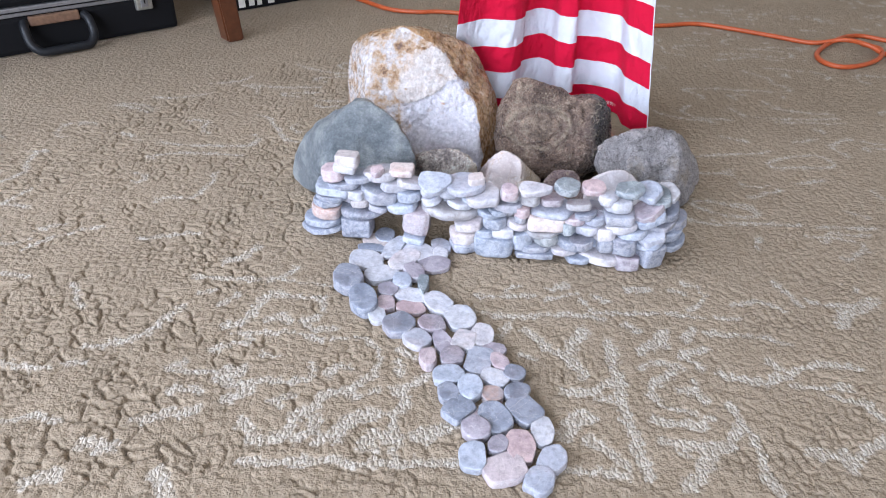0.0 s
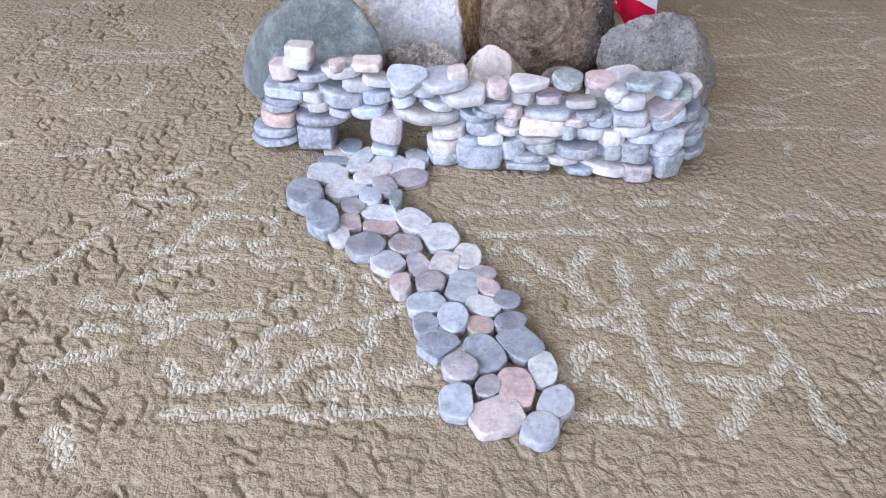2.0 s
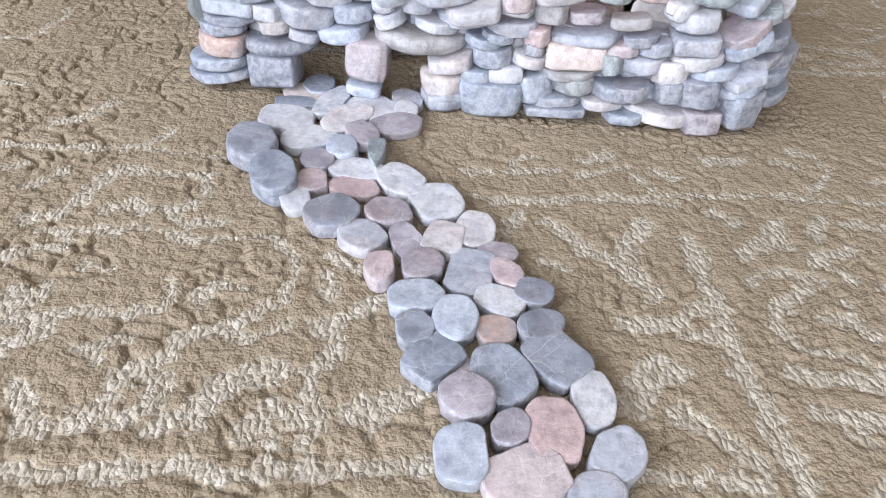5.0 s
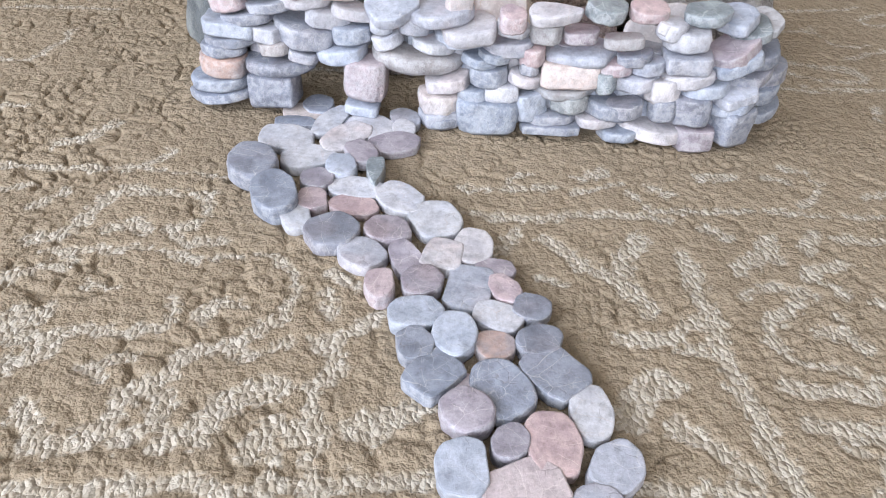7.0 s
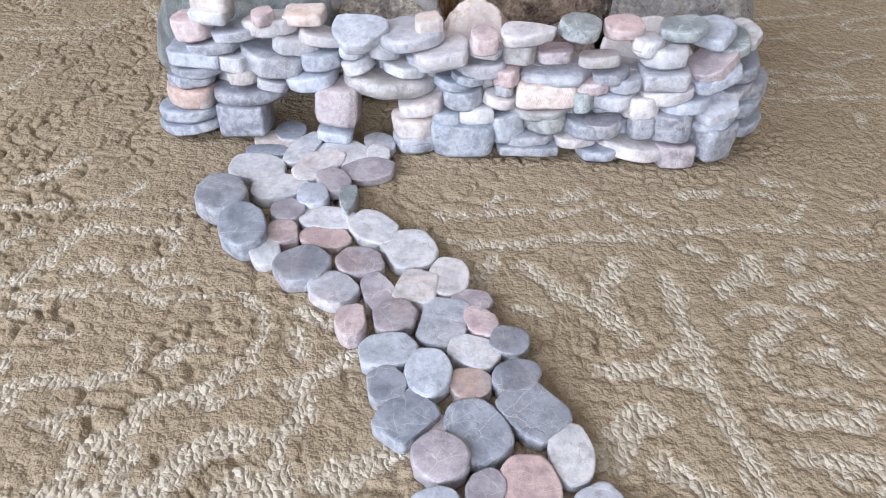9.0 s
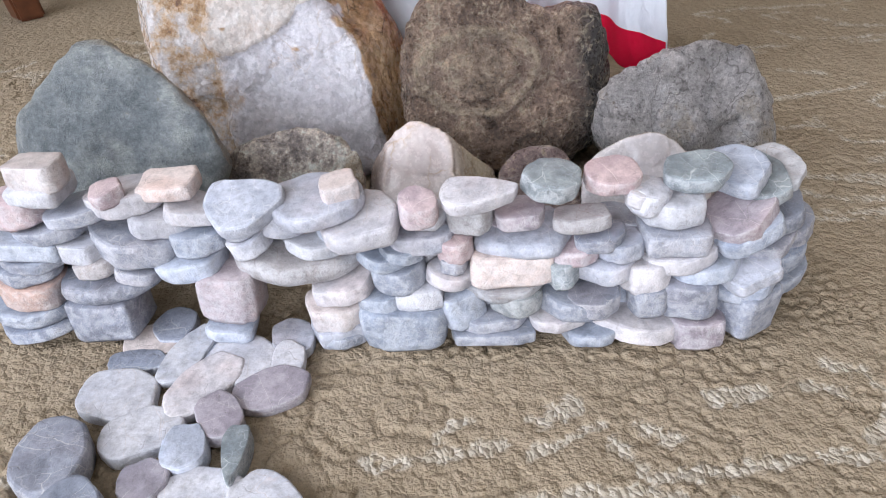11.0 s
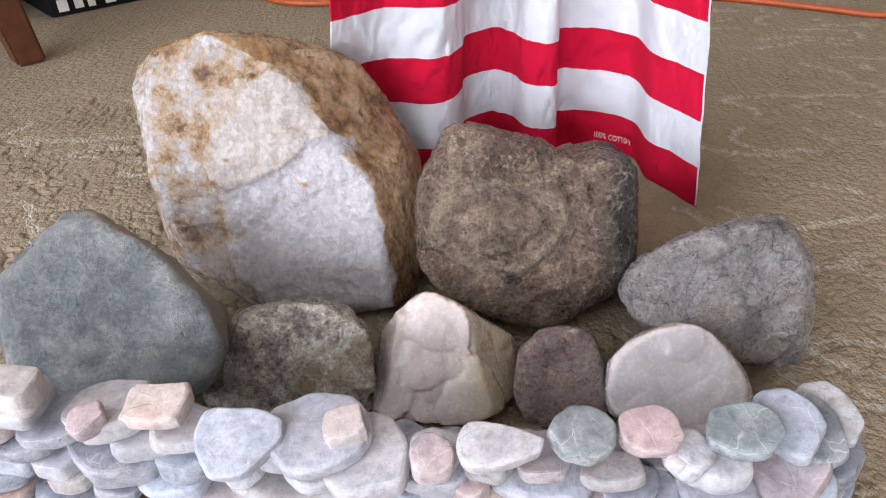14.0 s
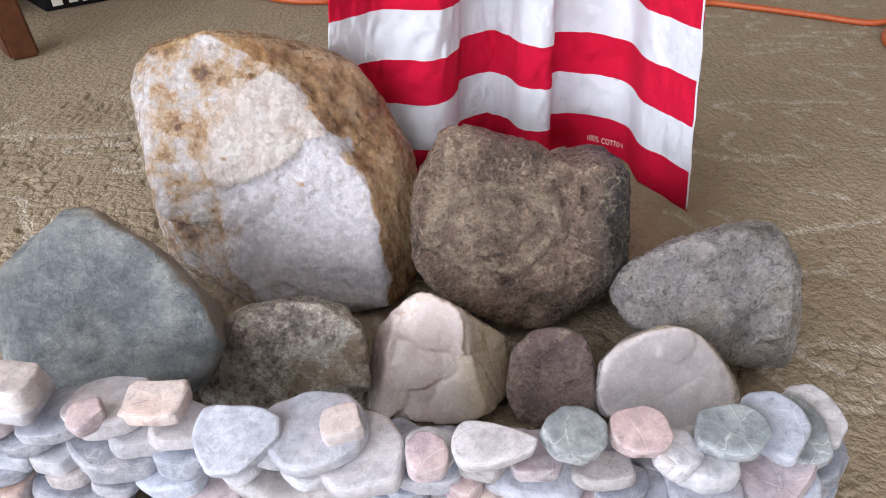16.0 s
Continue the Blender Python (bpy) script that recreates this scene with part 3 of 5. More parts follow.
stroke(11, (0.139, 0.724), (0.157, 0.705), (0.168, 0.694), (0.183, 0.673))
stroke(13, (0.168, 0.694), (0.182, 0.717), (0.194, 0.728))
stroke(6, (0.132, 0.694), (0.143, 0.689))
stroke(8, (0.209, 0.779), (0.220, 0.773))
stroke(7, (0.194, 0.776), (0.202, 0.760))
stroke(7, (0.203, 0.756), (0.255, 0.757), (0.290, 0.759), (0.310, 0.771), (0.324, 0.789), (0.319, 0.802), (0.306, 0.806))
stroke(6, (0.302, 0.756), (0.346, 0.756))
stroke(11, (0.246, 0.793), (0.265, 0.795))
stroke(8, (0.287, 0.796), (0.301, 0.792))
stroke(9, (0.235, 0.740), (0.243, 0.732))
stroke(12, (0.239, 0.705), (0.260, 0.719), (0.267, 0.733))
stroke(9, (0.261, 0.719), (0.264, 0.710))
stroke(11, (0.213, 0.714), (0.213, 0.699), (0.211, 0.682), (0.213, 0.662), (0.210, 0.636), (0.211, 0.623), (0.214, 0.611), (0.215, 0.597), (0.217, 0.584), (0.216, 0.571))
stroke(8, (0.235, 0.683), (0.253, 0.692), (0.270, 0.688), (0.254, 0.673), (0.241, 0.664), (0.236, 0.651), (0.239, 0.644), (0.250, 0.637), (0.267, 0.634))
stroke(10, (0.234, 0.627), (0.250, 0.621), (0.269, 0.620), (0.279, 0.629))
stroke(10, (0.237, 0.604), (0.247, 0.600), (0.264, 0.600))
stroke(9, (0.263, 0.659), (0.276, 0.657), (0.282, 0.648))
stroke(7, (0.276, 0.671), (0.276, 0.659))
stroke(8, (0.282, 0.721), (0.295, 0.738))
stroke(12, (0.275, 0.700), (0.296, 0.711))
stroke(9, (0.279, 0.696), (0.290, 0.688))
stroke(7, (0.308, 0.732), (0.318, 0.736), (0.336, 0.734))
stroke(10, (0.164, 0.653), (0.191, 0.654), (0.203, 0.665), (0.213, 0.678))
stroke(16, (0.158, 0.607), (0.169, 0.620), (0.181, 0.627))
stroke(13, (0.176, 0.603), (0.186, 0.594), (0.194, 0.589), (0.200, 0.581))
stroke(8, (0.192, 0.646), (0.203, 0.647))
stroke(9, (0.146, 0.572), (0.179, 0.573), (0.200, 0.569))
stroke(7, (0.425, 0.789), (0.445, 0.783), (0.476, 0.784))
stroke(7, (0.307, 0.732), (0.355, 0.731), (0.384, 0.725))
stroke(9, (0.306, 0.681), (0.338, 0.670), (0.368, 0.685), (0.398, 0.698), (0.433, 0.696))
stroke(9, (0.352, 0.698), (0.368, 0.684))
stroke(8, (0.361, 0.670), (0.411, 0.671))
stroke(8, (0.386, 0.660), (0.421, 0.655), (0.423, 0.637))
stroke(9, (0.302, 0.643), (0.305, 0.618), (0.311, 0.597), (0.306, 0.572))
stroke(12, (0.301, 0.619), (0.291, 0.605), (0.272, 0.595), (0.257, 0.574), (0.245, 0.563))
stroke(10, (0.250, 0.598), (0.273, 0.601))
stroke(12, (0.351, 0.600), (0.362, 0.599))
stroke(10, (0.378, 0.601), (0.375, 0.585), (0.398, 0.607), (0.415, 0.614))
stroke(10, (0.303, 0.576), (0.311, 0.562))
stroke(14, (0.442, 0.754), (0.459, 0.774), (0.494, 0.796))
stroke(8, (0.401, 0.817), (0.417, 0.780))
stroke(7, (0.347, 0.776), (0.373, 0.787), (0.397, 0.771))
stroke(8, (-0.275, 0.594), (-0.253, 0.601), (-0.233, 0.598))
stroke(5, (-0.278, 0.650), (-0.240, 0.660))
stroke(8, (-0.249, 0.679), (-0.214, 0.690), (-0.199, 0.706), (-0.185, 0.738))
stroke(15, (-0.203, 0.578), (-0.183, 0.574))
stroke(15, (-0.228, 0.543), (-0.209, 0.549))
stroke(12, (-0.170, 0.602), (-0.134, 0.615))
stroke(9, (-0.159, 0.633), (-0.136, 0.634))
stroke(15, (-0.142, 0.553), (-0.128, 0.538))
stroke(8, (-0.300, 0.765), (-0.277, 0.730))
stroke(8, (-0.310, 0.656), (-0.277, 0.650))
stroke(8, (-0.161, 0.665), (-0.167, 0.655), (-0.118, 0.655))
stroke(6, (-0.266, 0.846), (-0.209, 0.861))
stroke(7, (-0.430, 0.940), (-0.446, 0.898))
stroke(6, (-0.377, 0.816), (-0.350, 0.844), (-0.316, 0.864))
stroke(6, (0.372, 0.934), (0.418, 0.931), (0.478, 0.933))
stroke(8, (0.412, 0.976), (0.432, 0.971))
stroke(8, (0.414, 0.901), (0.409, 0.879))
stroke(7, (0.489, 0.896), (0.508, 0.918), (0.551, 0.918))
stroke(6, (0.439, 0.992), (0.484, 1.017))
stroke(6, (0.548, 0.968), (0.570, 0.957))


def stroke_depth(gx, gy, x, y):
    """How deep inside a carved line each place is, in metres (negative: outside)."""
    deep = np.full(x.shape, -1.0)
    for width, points in STROKES:
        for (ax, ay), (bx, by) in zip(points, points[1:]):
            m = width + 0.01
            i0, i1 = np.searchsorted(gx, (min(ax, bx) - m, max(ax, bx) + m))
            j0, j1 = np.searchsorted(gy, (min(ay, by) - m, max(ay, by) + m))
            px, py = x[j0:j1, i0:i1] - ax, y[j0:j1, i0:i1] - ay
            dx, dy = bx - ax, by - ay
            k = np.clip((px * dx + py * dy) / (dx * dx + dy * dy), 0, 1)
            d = width / 2 - np.hypot(px - k * dx, py - k * dy)
            deep[j0:j1, i0:i1] = np.maximum(deep[j0:j1, i0:i1], d)
    return deep


def carpet():
    gx = graded(ROOM["x0"], -0.36, 0.50, ROOM["x1"], 0.0013, 1.014, 1.016)
    gy = graded(ROOM["y0"], 0.46, 1.10, ROOM["y1"], 0.0013, 1.035, 1.014)
    x, y = np.meshgrid(gx, gy)
    wx = x + 0.005 * (value_noise(x, y, 0.014, 11) - 0.5)
    wy = y + 0.005 * (value_noise(x, y, 0.014, 13) - 0.5)
    deep = stroke_depth(gx, gy, wx, wy)
    # beyond the carved lines laid one by one, the same leaf pattern goes on
    fx = x * 0.55 + 0.03 * (value_noise(x, y, 0.07, 31) - 0.5)
    fy = y * 1.25 + 0.03 * (value_noise(x, y, 0.07, 32) - 0.5)
    field = value_noise(fx, fy, 0.075, 15) * 3.0 + value_noise(fx, fy, 0.035, 16) * 0.9
    ddy, ddx = np.gradient(field, gy, gx)
    dist = np.abs(field - np.round(field)) / np.maximum(np.hypot(ddx, ddy), 6.0)
    gate = np.clip((value_noise(x * 0.6, y, 0.035, 18) - 0.43) / 0.1, 0, 1)
    outside = np.clip(np.maximum.reduce([(-0.33 - x), (x - 0.46), (y - 0.90), (0.50 - y)]) / 0.03, 0, 1)
    deep2 = (0.0036 - dist) * gate * outside - 0.004 * (1 - gate * outside)
    deep = np.maximum(deep, deep2)
    # the plain border along the far side
    border = np.clip(((y - 1.075) - 0.965 * (x - -0.546)) / 0.008, 0, 1) * np.clip((0.35 - x) / 0.1, 0, 1)
    e1, e2, tone2 = cells(x + 0.3 + 0.5 * y, y * 1.15, 0.0042, 22)
    edge = deep + 0.0018 * (value_noise(x, y, 0.006, 19) - 0.5) * 2 + 0.0042 * (tone2 - 0.62)
    loop = np.clip(edge / 0.0012 + 0.5, 0, 1) * (1 - border) * (1 - 0.15 * outside)
    d1, d2, tone = cells(wx, wy, 0.0088, 21)
    c1, c2, tone3 = cells(wx + 0.2, wy, 0.0033, 24)
    crack = np.clip((d2 - d1) / 0.19, 0, 1)
    deepness = np.clip((value_noise(x, y, 0.028, 25) - 0.52 + 0.17 * np.clip((0.05 - x) / 0.25, 0, 1)) * 3.5, 0.04, 1.25)
    tuft = np.clip((c2 - c1) / 0.5, 0, 1)
    pile_h = 0.0060 - 0.0018 * deepness * (1 - crack) + 0.0002 * tuft * (0.4 + 0.6 * tone3) + 0.0007 * (value_noise(x, y, 0.02, 23) - 0.5) + 0.0002 * (tone - 0.5)
    bead = np.sqrt(np.clip(1 - (e1 / 0.72) ** 2, 0, 1))
    loop_h = 0.0047 + 0.0006 * bead * (0.7 + 0.6 * tone2)
    z = pile_h * (1 - loop) + loop_h * loop
    ux = x + 0.016 * (value_noise(x, y, 0.012, 41) - 0.5)
    uy = y + 0.016 * (value_noise(x, y, 0.012, 42) - 0.5)
    g1, g2, _ = cells(ux * 0.75 + 0.1 * uy, uy, 0.0165, 27)
    split = np.exp(-((g2 - g1) / 0.10) ** 2) * np.clip((value_noise(x, y, 0.030, 43) - 0.44) / 0.12, 0, 1)
    split = split * (0.45 + 0.55 * np.clip((0.10 - x) / 0.25, 0, 1))
    z = z - 0.0036 * split * (1 - loop) * (1 - border)
    lip = np.clip(1 - np.abs(edge + 0.0004) / 0.0012, 0, 1) * (1 - border)
    z = z - 0.0007 * lip
    z = np.where(border > 0.5, 0.0050 + 0.0012 * tuft * tone3, z) - 0.0062
    verts = np.stack([x, y, z], -1).reshape(-1, 3)
    ny, nx = x.shape
    k = np.arange(ny * nx).reshape(ny, nx)
    quads = np.stack([k[:-1, :-1], k[:-1, 1:], k[1:, 1:], k[1:, :-1]], -1).reshape(-1, 4)
    me = bpy.data.meshes.new("floor")
    me.vertices.add(len(verts))
    me.vertices.foreach_set("co", verts.ravel())
    me.loops.add(quads.size)
    me.loops.foreach_set("vertex_index", quads.ravel().astype(np.int32))
    me.polygons.add(len(quads))
    me.polygons.foreach_set("loop_start", np.arange(0, quads.size, 4, dtype=np.int32))
    me.update(calc_edges=True)
    me.shade_smooth()
    for key, values in (("loop", loop), ("tuft", (0.5 * tone + 0.5 * tone3) * (1 - loop) + tone2 * loop)):
        at = me.attributes.new(key, "FLOAT", "POINT")
        at.data.foreach_set("value", values.ravel().astype(np.float32))
    me.materials.append(CARPET)
    tagged(new("floor", me), "beige cut pile carpet with pale looped leaf pattern", "carpet", kind="structure")


carpet()


# ---- the room that closes it ----
def wall(name, boxes):
    bm = bmesh.new()
    for lo, hi in boxes:
        add_box(bm, Matrix.Translation([(a + b) / 2 for a, b in zip(lo, hi)]), [b - a for a, b in zip(lo, hi)])
    tagged(part(name, bm, PLASTER), "plain tan painted room wall", "wall", kind="structure")


def room():
    x0, x1, y0, y1, top = ROOM["x0"], ROOM["x1"], ROOM["y0"], ROOM["y1"], ROOM["top"]
    t = 0.12
    wall("wall_north", [((x0 - t, y1, -0.02), (x1 + t, y1 + t, top))])
    wall("wall_east", [((x1, y0, -0.02), (x1 + t, y1, top))])
    wall("wall_west", [((x0 - t, y0, -0.02), (x0, -1.15, top)), ((x0 - t, 0.85, -0.02), (x0, y1, top)), ((x0 - t, -1.15, -0.02), (x0, 0.85, 0.5)), ((x0 - t, -1.15, 1.8), (x0, 0.85, top))])
    wall("wall_south", [((x0 - t, y0 - t, -0.02), (-1.85, y0, top)), ((0.15, y0 - t, -0.02), (x1 + t, y0, top)), ((-1.85, y0 - t, -0.02), (0.15, y0, 0.4)), ((-1.85, y0 - t, 1.9), (0.15, y0, top))])
    bm = bmesh.new()
    add_box(bm, Matrix.Translation(((x0 + x1) / 2, (y0 + y1) / 2, top + 0.05)), (x1 - x0 + 2 * t, y1 - y0 + 2 * t, 0.1))
    tagged(part("ceiling", bm, CEILING), "plain white painted ceiling", "ceiling", kind="structure")
    for name, centre, along, w, h in (("window_1", (x0 - 0.06, -0.15, 1.15), 90, 2.0, 1.3), ("window_2", (-0.85, y0 - 0.06, 1.15), 0, 2.0, 1.5)):
        bm = bmesh.new()
        m = pose(*centre, 0, 0, along)
        for dx, dz, sx, sz in ((-w / 2 + 0.025, 0, 0.05, h), (w / 2 - 0.025, 0, 0.05, h), (0, h / 2 - 0.025, w - 0.1, 0.05), (0, -h / 2 + 0.025, w - 0.1, 0.05)):
            add_box(bm, m @ Matrix.Translation((dx, 0, dz)), (sx, 0.06, sz))
        tagged(part(name, bm, FRAME_PAINT), "white painted wooden window frame", "window", kind="structure")


room()


# ---- pebbles ----
def sgnpow(a, e):
    return np.sign(a) * np.abs(a) ** e


SLICE = ((0.0, 0.0), (0.55, 0.0), (0.93, 0.0), (0.985, 0.07), (1.0, 0.22), (1.0, 0.72), (0.992, 0.89), (0.965, 0.97), (0.93, 0.998), (0.90, 1.0), (0.5, 1.0), (0.0, 1.0))
WORN = ((0.0, 0.0), (0.55, 0.0), (0.86, 0.03), (0.95, 0.14), (0.985, 0.32), (1.0, 0.60), (0.985, 0.80), (0.95, 0.92), (0.89, 0.985), (0.82, 1.0), (0.45, 1.0), (0.0, 1.0))
LENS = ((0.0, 0.0), (0.50, 0.02), (0.80, 0.10), (0.93, 0.26), (0.985, 0.42), (1.0, 0.60), (0.975, 0.78), (0.92, 0.90), (0.84, 0.97), (0.76, 0.99), (0.45, 1.0), (0.0, 1.0))


def pebble_mesh(width, depth, height, shape, material, seed, worn=0.2):
    """A tumbled slice of stone: o rounded disc, b squared block, t drop tapering to one end, l long lens. Its base is at z = 0."""
    rs = np.random.RandomState(seed)
    around = 36
    th = np.linspace(0, 2 * math.pi, around, endpoint=False)
    plan = {"o": 0.94, "b": 0.36, "t": 0.92, "l": 0.95}[shape] * rs.uniform(0.90, 1.04)
    ox, oy = sgnpow(np.cos(th), plan), sgnpow(np.sin(th), plan)
    wob = 1 + sum(rs.uniform(0.006, 0.030) * np.cos(k * th + rs.uniform(0, 6.3)) for k in (2, 3, 4, 5, 7))
    if shape == "t":
        oy = oy * (0.76 - 0.38 * ox)
    out = np.stack([ox * wob * width / 2, oy * wob * depth / 2], -1)
    # a few sawn or broken straight sides
    for _ in range(1 if shape in "tb" else rs.randint(2, 6)):
        a = rs.uniform(0, 2 * math.pi)
        n = np.array((math.cos(a), math.sin(a)))
        s = out @ n
        out = out - np.outer(np.clip(s - s.max() * rs.uniform(0.86, 0.97), 0, None) * 0.8, n)
    soft = min(1.0, max(0.0, worn + rs.uniform(-0.35, 0.35)))
    rows = LENS if shape == "l" else [(a + (c - a) * soft, b + (d - b) * soft) for (a, b), (c, d) in zip(SLICE, WORN)]
    flare = rs.uniform(-0.05, 0.07)
    small = min(width, depth)
    rim = min(1.0, height / (0.45 * small))
    tx, ty = rs.uniform(-0.10, 0.10, 2)
    verts = []
    for f, z in rows:
        g = 1 - (1 - f) * (0.55 + 0.45 * rim) if 0.6 < f < 1 else f
        ring = out * (g * (1 + flare * (z - 0.5)))
        lift = height * (z - 0.5) * (1 + tx * ring[:, 0] / (width / 2) + ty * ring[:, 1] / (depth / 2))
        verts.append(np.column_stack([ring, lift]))
    verts = np.concatenate(verts)
    off = Vector(rs.uniform(0, 50, 3))
    bumps = np.array([noise.noise(Vector(v) * 90 + off) * 0.036 + noise.noise(Vector(v) * 300 + off) * 0.030 for v in verts])
    nor = verts / np.maximum(np.linalg.norm(verts, axis=1, keepdims=True), 1e-6)
    verts = verts + nor * (bumps * min(small, height * 1.5))[:, None]
    verts[:, 2] -= verts[:, 2].min()
    faces = []
    for i in range(len(rows) - 1):
        for k in range(around):
            j = (k + 1) % around
            faces.append((i * around + k, i * around + j, (i + 1) * around + j, (i + 1) * around + k))
    me = mesh_of("stone", verts, faces, material)
    bm = bmesh.new()
    bm.from_mesh(me)
    bmesh.ops.remove_doubles(bm, verts=bm.verts, dist=0.00015)
    bm.to_mesh(me)
    bm.free()
    me.shade_smooth()
    return me


# ---- the stacked wall ----
stone_wall = tagged(new("stone_wall"), "low dry-stacked wall of tumbled pastel stones on carpet", "stone wall")
stone_wall.location = (0.1, 0.86, 0)
count = [0]


def wall_front(x, z):
    """Where the wall's front stands: nearly straight, leaning back a little, turning back at its east end."""
    bend = max(0.0, x - 0.27)
    return 0.848 - 0.108 * x + 0.07 * z + 0.75 * bend + 4 * bend * bend


def lay(x, y, z, width, depth, thick, tilt, turn, code, parent):
    count[0] += 1
    nod = 3.0 * math.sin(count[0] * 2.4) if parent is stone_wall else 1.2 * math.sin(count[0] * 2.4)
    ob = new("stone", pebble_mesh(width, depth, thick, code[1], TONE[code[0]], 100 + count[0], 0.42 if parent is stone_wall else 0.12))
    ob.parent = parent
    ob.matrix_parent_inverse = Matrix.Translation(-parent.location)
    ob.matrix_basis = pose(x, y, z, nod, -tilt, turn)
    return ob


def course(rows):
    """Rows of x, height of the underside, width, thickness, depth (0: as usual), lean in degrees, tone and shape."""
    for x, z, width, thick, depth, tilt, code in rows:
        deep = depth or min(max(width * 0.85, 0.020), 0.036)
        if code[1] == "b":
            deep = depth or min(width, 0.028)
        if x > 0.262:
            width, deep = min(width, 0.026 if code[1] == 'b' else 0.034), min(deep, 0.032)
        bend = max(0.0, x - 0.262)
        turn = -6 + math.degrees(math.atan(0.75 + 8 * bend)) * min(1.0, bend / 0.02)
        a = radians(turn)
        y = wall_front(x, z)
        lay(x - math.sin(a) * deep / 2, y + math.cos(a) * deep / 2, max(0.0, z), width, deep, thick, tilt, turn, code, stone_wall)


course([
    (0.078, 0, 0.029, 0.012, 0, 3, 'ko'),
    (0.078, 0, 0.028, 0.008, 0, 3, 'do'),
    (0.112, 0, 0.041, 0.023, 0, 3, 'gb'),
    (0.25, 0.0, 0.028, 0.015, 0, 4, 'mo'),
    (0.153, 0.003, 0.04, 0.007, 0, 2, 'gb'),
    (0.2, 0.003, 0.032, 0.008, 0, 3, 'go'),
    (-0.036, 0.004, 0.033, 0.023, 0, 2, 'db'),
    (0.221, 0.004, 0.047, 0.01, 0, -5, 'wo'),
    (0.278, 0.004, 0.034, 0.025, 0, 0, 'db'),
    (-0.075, 0.005, 0.049, 0.007, 0, 8, 'do'),
    (0.025, 0.006, 0.023, 0.008, 0, -5, 'kb'),
    (0.153, 0.009, 0.039, 0.008, 0, 3, 'go'),
    (0.184, 0.01, 0.029, 0.008, 0, 5, 'wo'),
])
course([
    (0.077, 0.011, 0.029, 0.014, 0, 0, 'co'),
    (0.311, 0.011, 0.062, 0.009, 0, 12, 'go'),
    (0.141, 0.012, 0.02, 0.018, 0, 14, 'kt'),
    (-0.072, 0.013, 0.046, 0.01, 0, 6, 'go'),
    (0.026, 0.014, 0.028, 0.028, 0, -4, 'Pb'),
    (0.119, 0.016, 0.023, 0.008, 0, 4, 'ko'),
    (0.19, 0.016, 0.032, 0.011, 0, -6, 'go'),
    (0.1, 0.017, 0.021, 0.013, 0, 5, 'go'),
    (0.243, 0.018, 0.03, 0.019, 0, 5, 'do'),
    (0.164, 0.019, 0.025, 0.011, 0, 4, 'Go'),
    (0.2, 0.019, 0.026, 0.01, 0.019, 4, 'do'),
    (0.225, 0.019, 0.019, 0.015, 0, 6, 'do'),
    (0.119, 0.023, 0.023, 0.012, 0, 3, 'wb'),
])
course([
    (-0.07, 0.025, 0.034, 0.013, 0, -3, 'oo'),
    (0.304, 0.025, 0.062, 0.012, 0, 8, 'do'),
    (-0.033, 0.026, 0.052, 0.012, 0, 3, 'dl'),
    (0.083, 0.026, 0.031, 0.01, 0, 10, 'wo'),
    (0.275, 0.028, 0.044, 0.007, 0, 16, 'go'),
    (0.159, 0.029, 0.043, 0.007, 0, 2, 'so'),
    (0.222, 0.031, 0.022, 0.015, 0, 4, 'wo'),
    (0.11, 0.033, 0.026, 0.012, 0, 5, 'go'),
    (0.274, 0.034, 0.043, 0.008, 0, 16, 'kb'),
    (0.308, 0.034, 0.056, 0.014, 0, 10, 'do'),
    (0.133, 0.035, 0.023, 0.008, 0, -6, 'wo'),
    (0.185, 0.035, 0.015, 0.013, 0, 8, 'Go'),
    (0.161, 0.036, 0.036, 0.015, 0, 1, 'cb'),
])
course([
    (0.059, 0.037, 0.062, 0.014, 0, -3, 'sl'),
    (0.249, 0.037, 0.031, 0.008, 0, 8, 'ko'),
    (-0.068, 0.038, 0.031, 0.008, 0, 3, 'do'),
    (0.206, 0.038, 0.03, 0.01, 0, 8, 'ko'),
    (-0.014, 0.039, 0.022, 0.007, 0, -10, 'go'),
    (0.012, 0.04, 0.034, 0.01, 0, 7, 'ko'),
    (-0.033, 0.042, 0.023, 0.008, 0, 6, 'so'),
    (0.135, 0.043, 0.014, 0.008, 0, 0, 'go'),
    (0.237, 0.043, 0.035, 0.009, 0, 10, 'wo'),
    (0.291, 0.044, 0.053, 0.008, 0, 12, 'do'),
    (-0.062, 0.045, 0.037, 0.007, 0, 5, 'go'),
    (0.103, 0.045, 0.024, 0.007, 0, -6, 'go'),
    (0.189, 0.046, 0.022, 0.009, 0, 5, 'po'),
])
course([
    (-0.014, 0.048, 0.043, 0.015, 0, -6, 'go'),
    (-0.037, 0.049, 0.021, 0.011, 0, -4, 'wo'),
    (0.111, 0.049, 0.021, 0.007, 0, -4, 'go'),
    (0.136, 0.049, 0.017, 0.012, 0, 4, 'po'),
    (0.21, 0.049, 0.021, 0.009, 0, 8, 'ko'),
    (0.168, 0.05, 0.049, 0.01, 0, 5, 'kl'),
    (-0.062, 0.052, 0.037, 0.01, 0, -3, 'kb'),
    (0.072, 0.052, 0.029, 0.007, 0, -6, 'wo'),
    (0.233, 0.052, 0.03, 0.012, 0, 3, 'gb'),
    (0.02, 0.053, 0.026, 0.011, 0, 6, 'go'),
    (0.044, 0.053, 0.021, 0.009, 0, 18, 'wo'),
    (0.121, 0.054, 0.035, 0.009, 0, 6, 'ko'),
    (0.295, 0.054, 0.048, 0.01, 0, 12, 'do'),
])
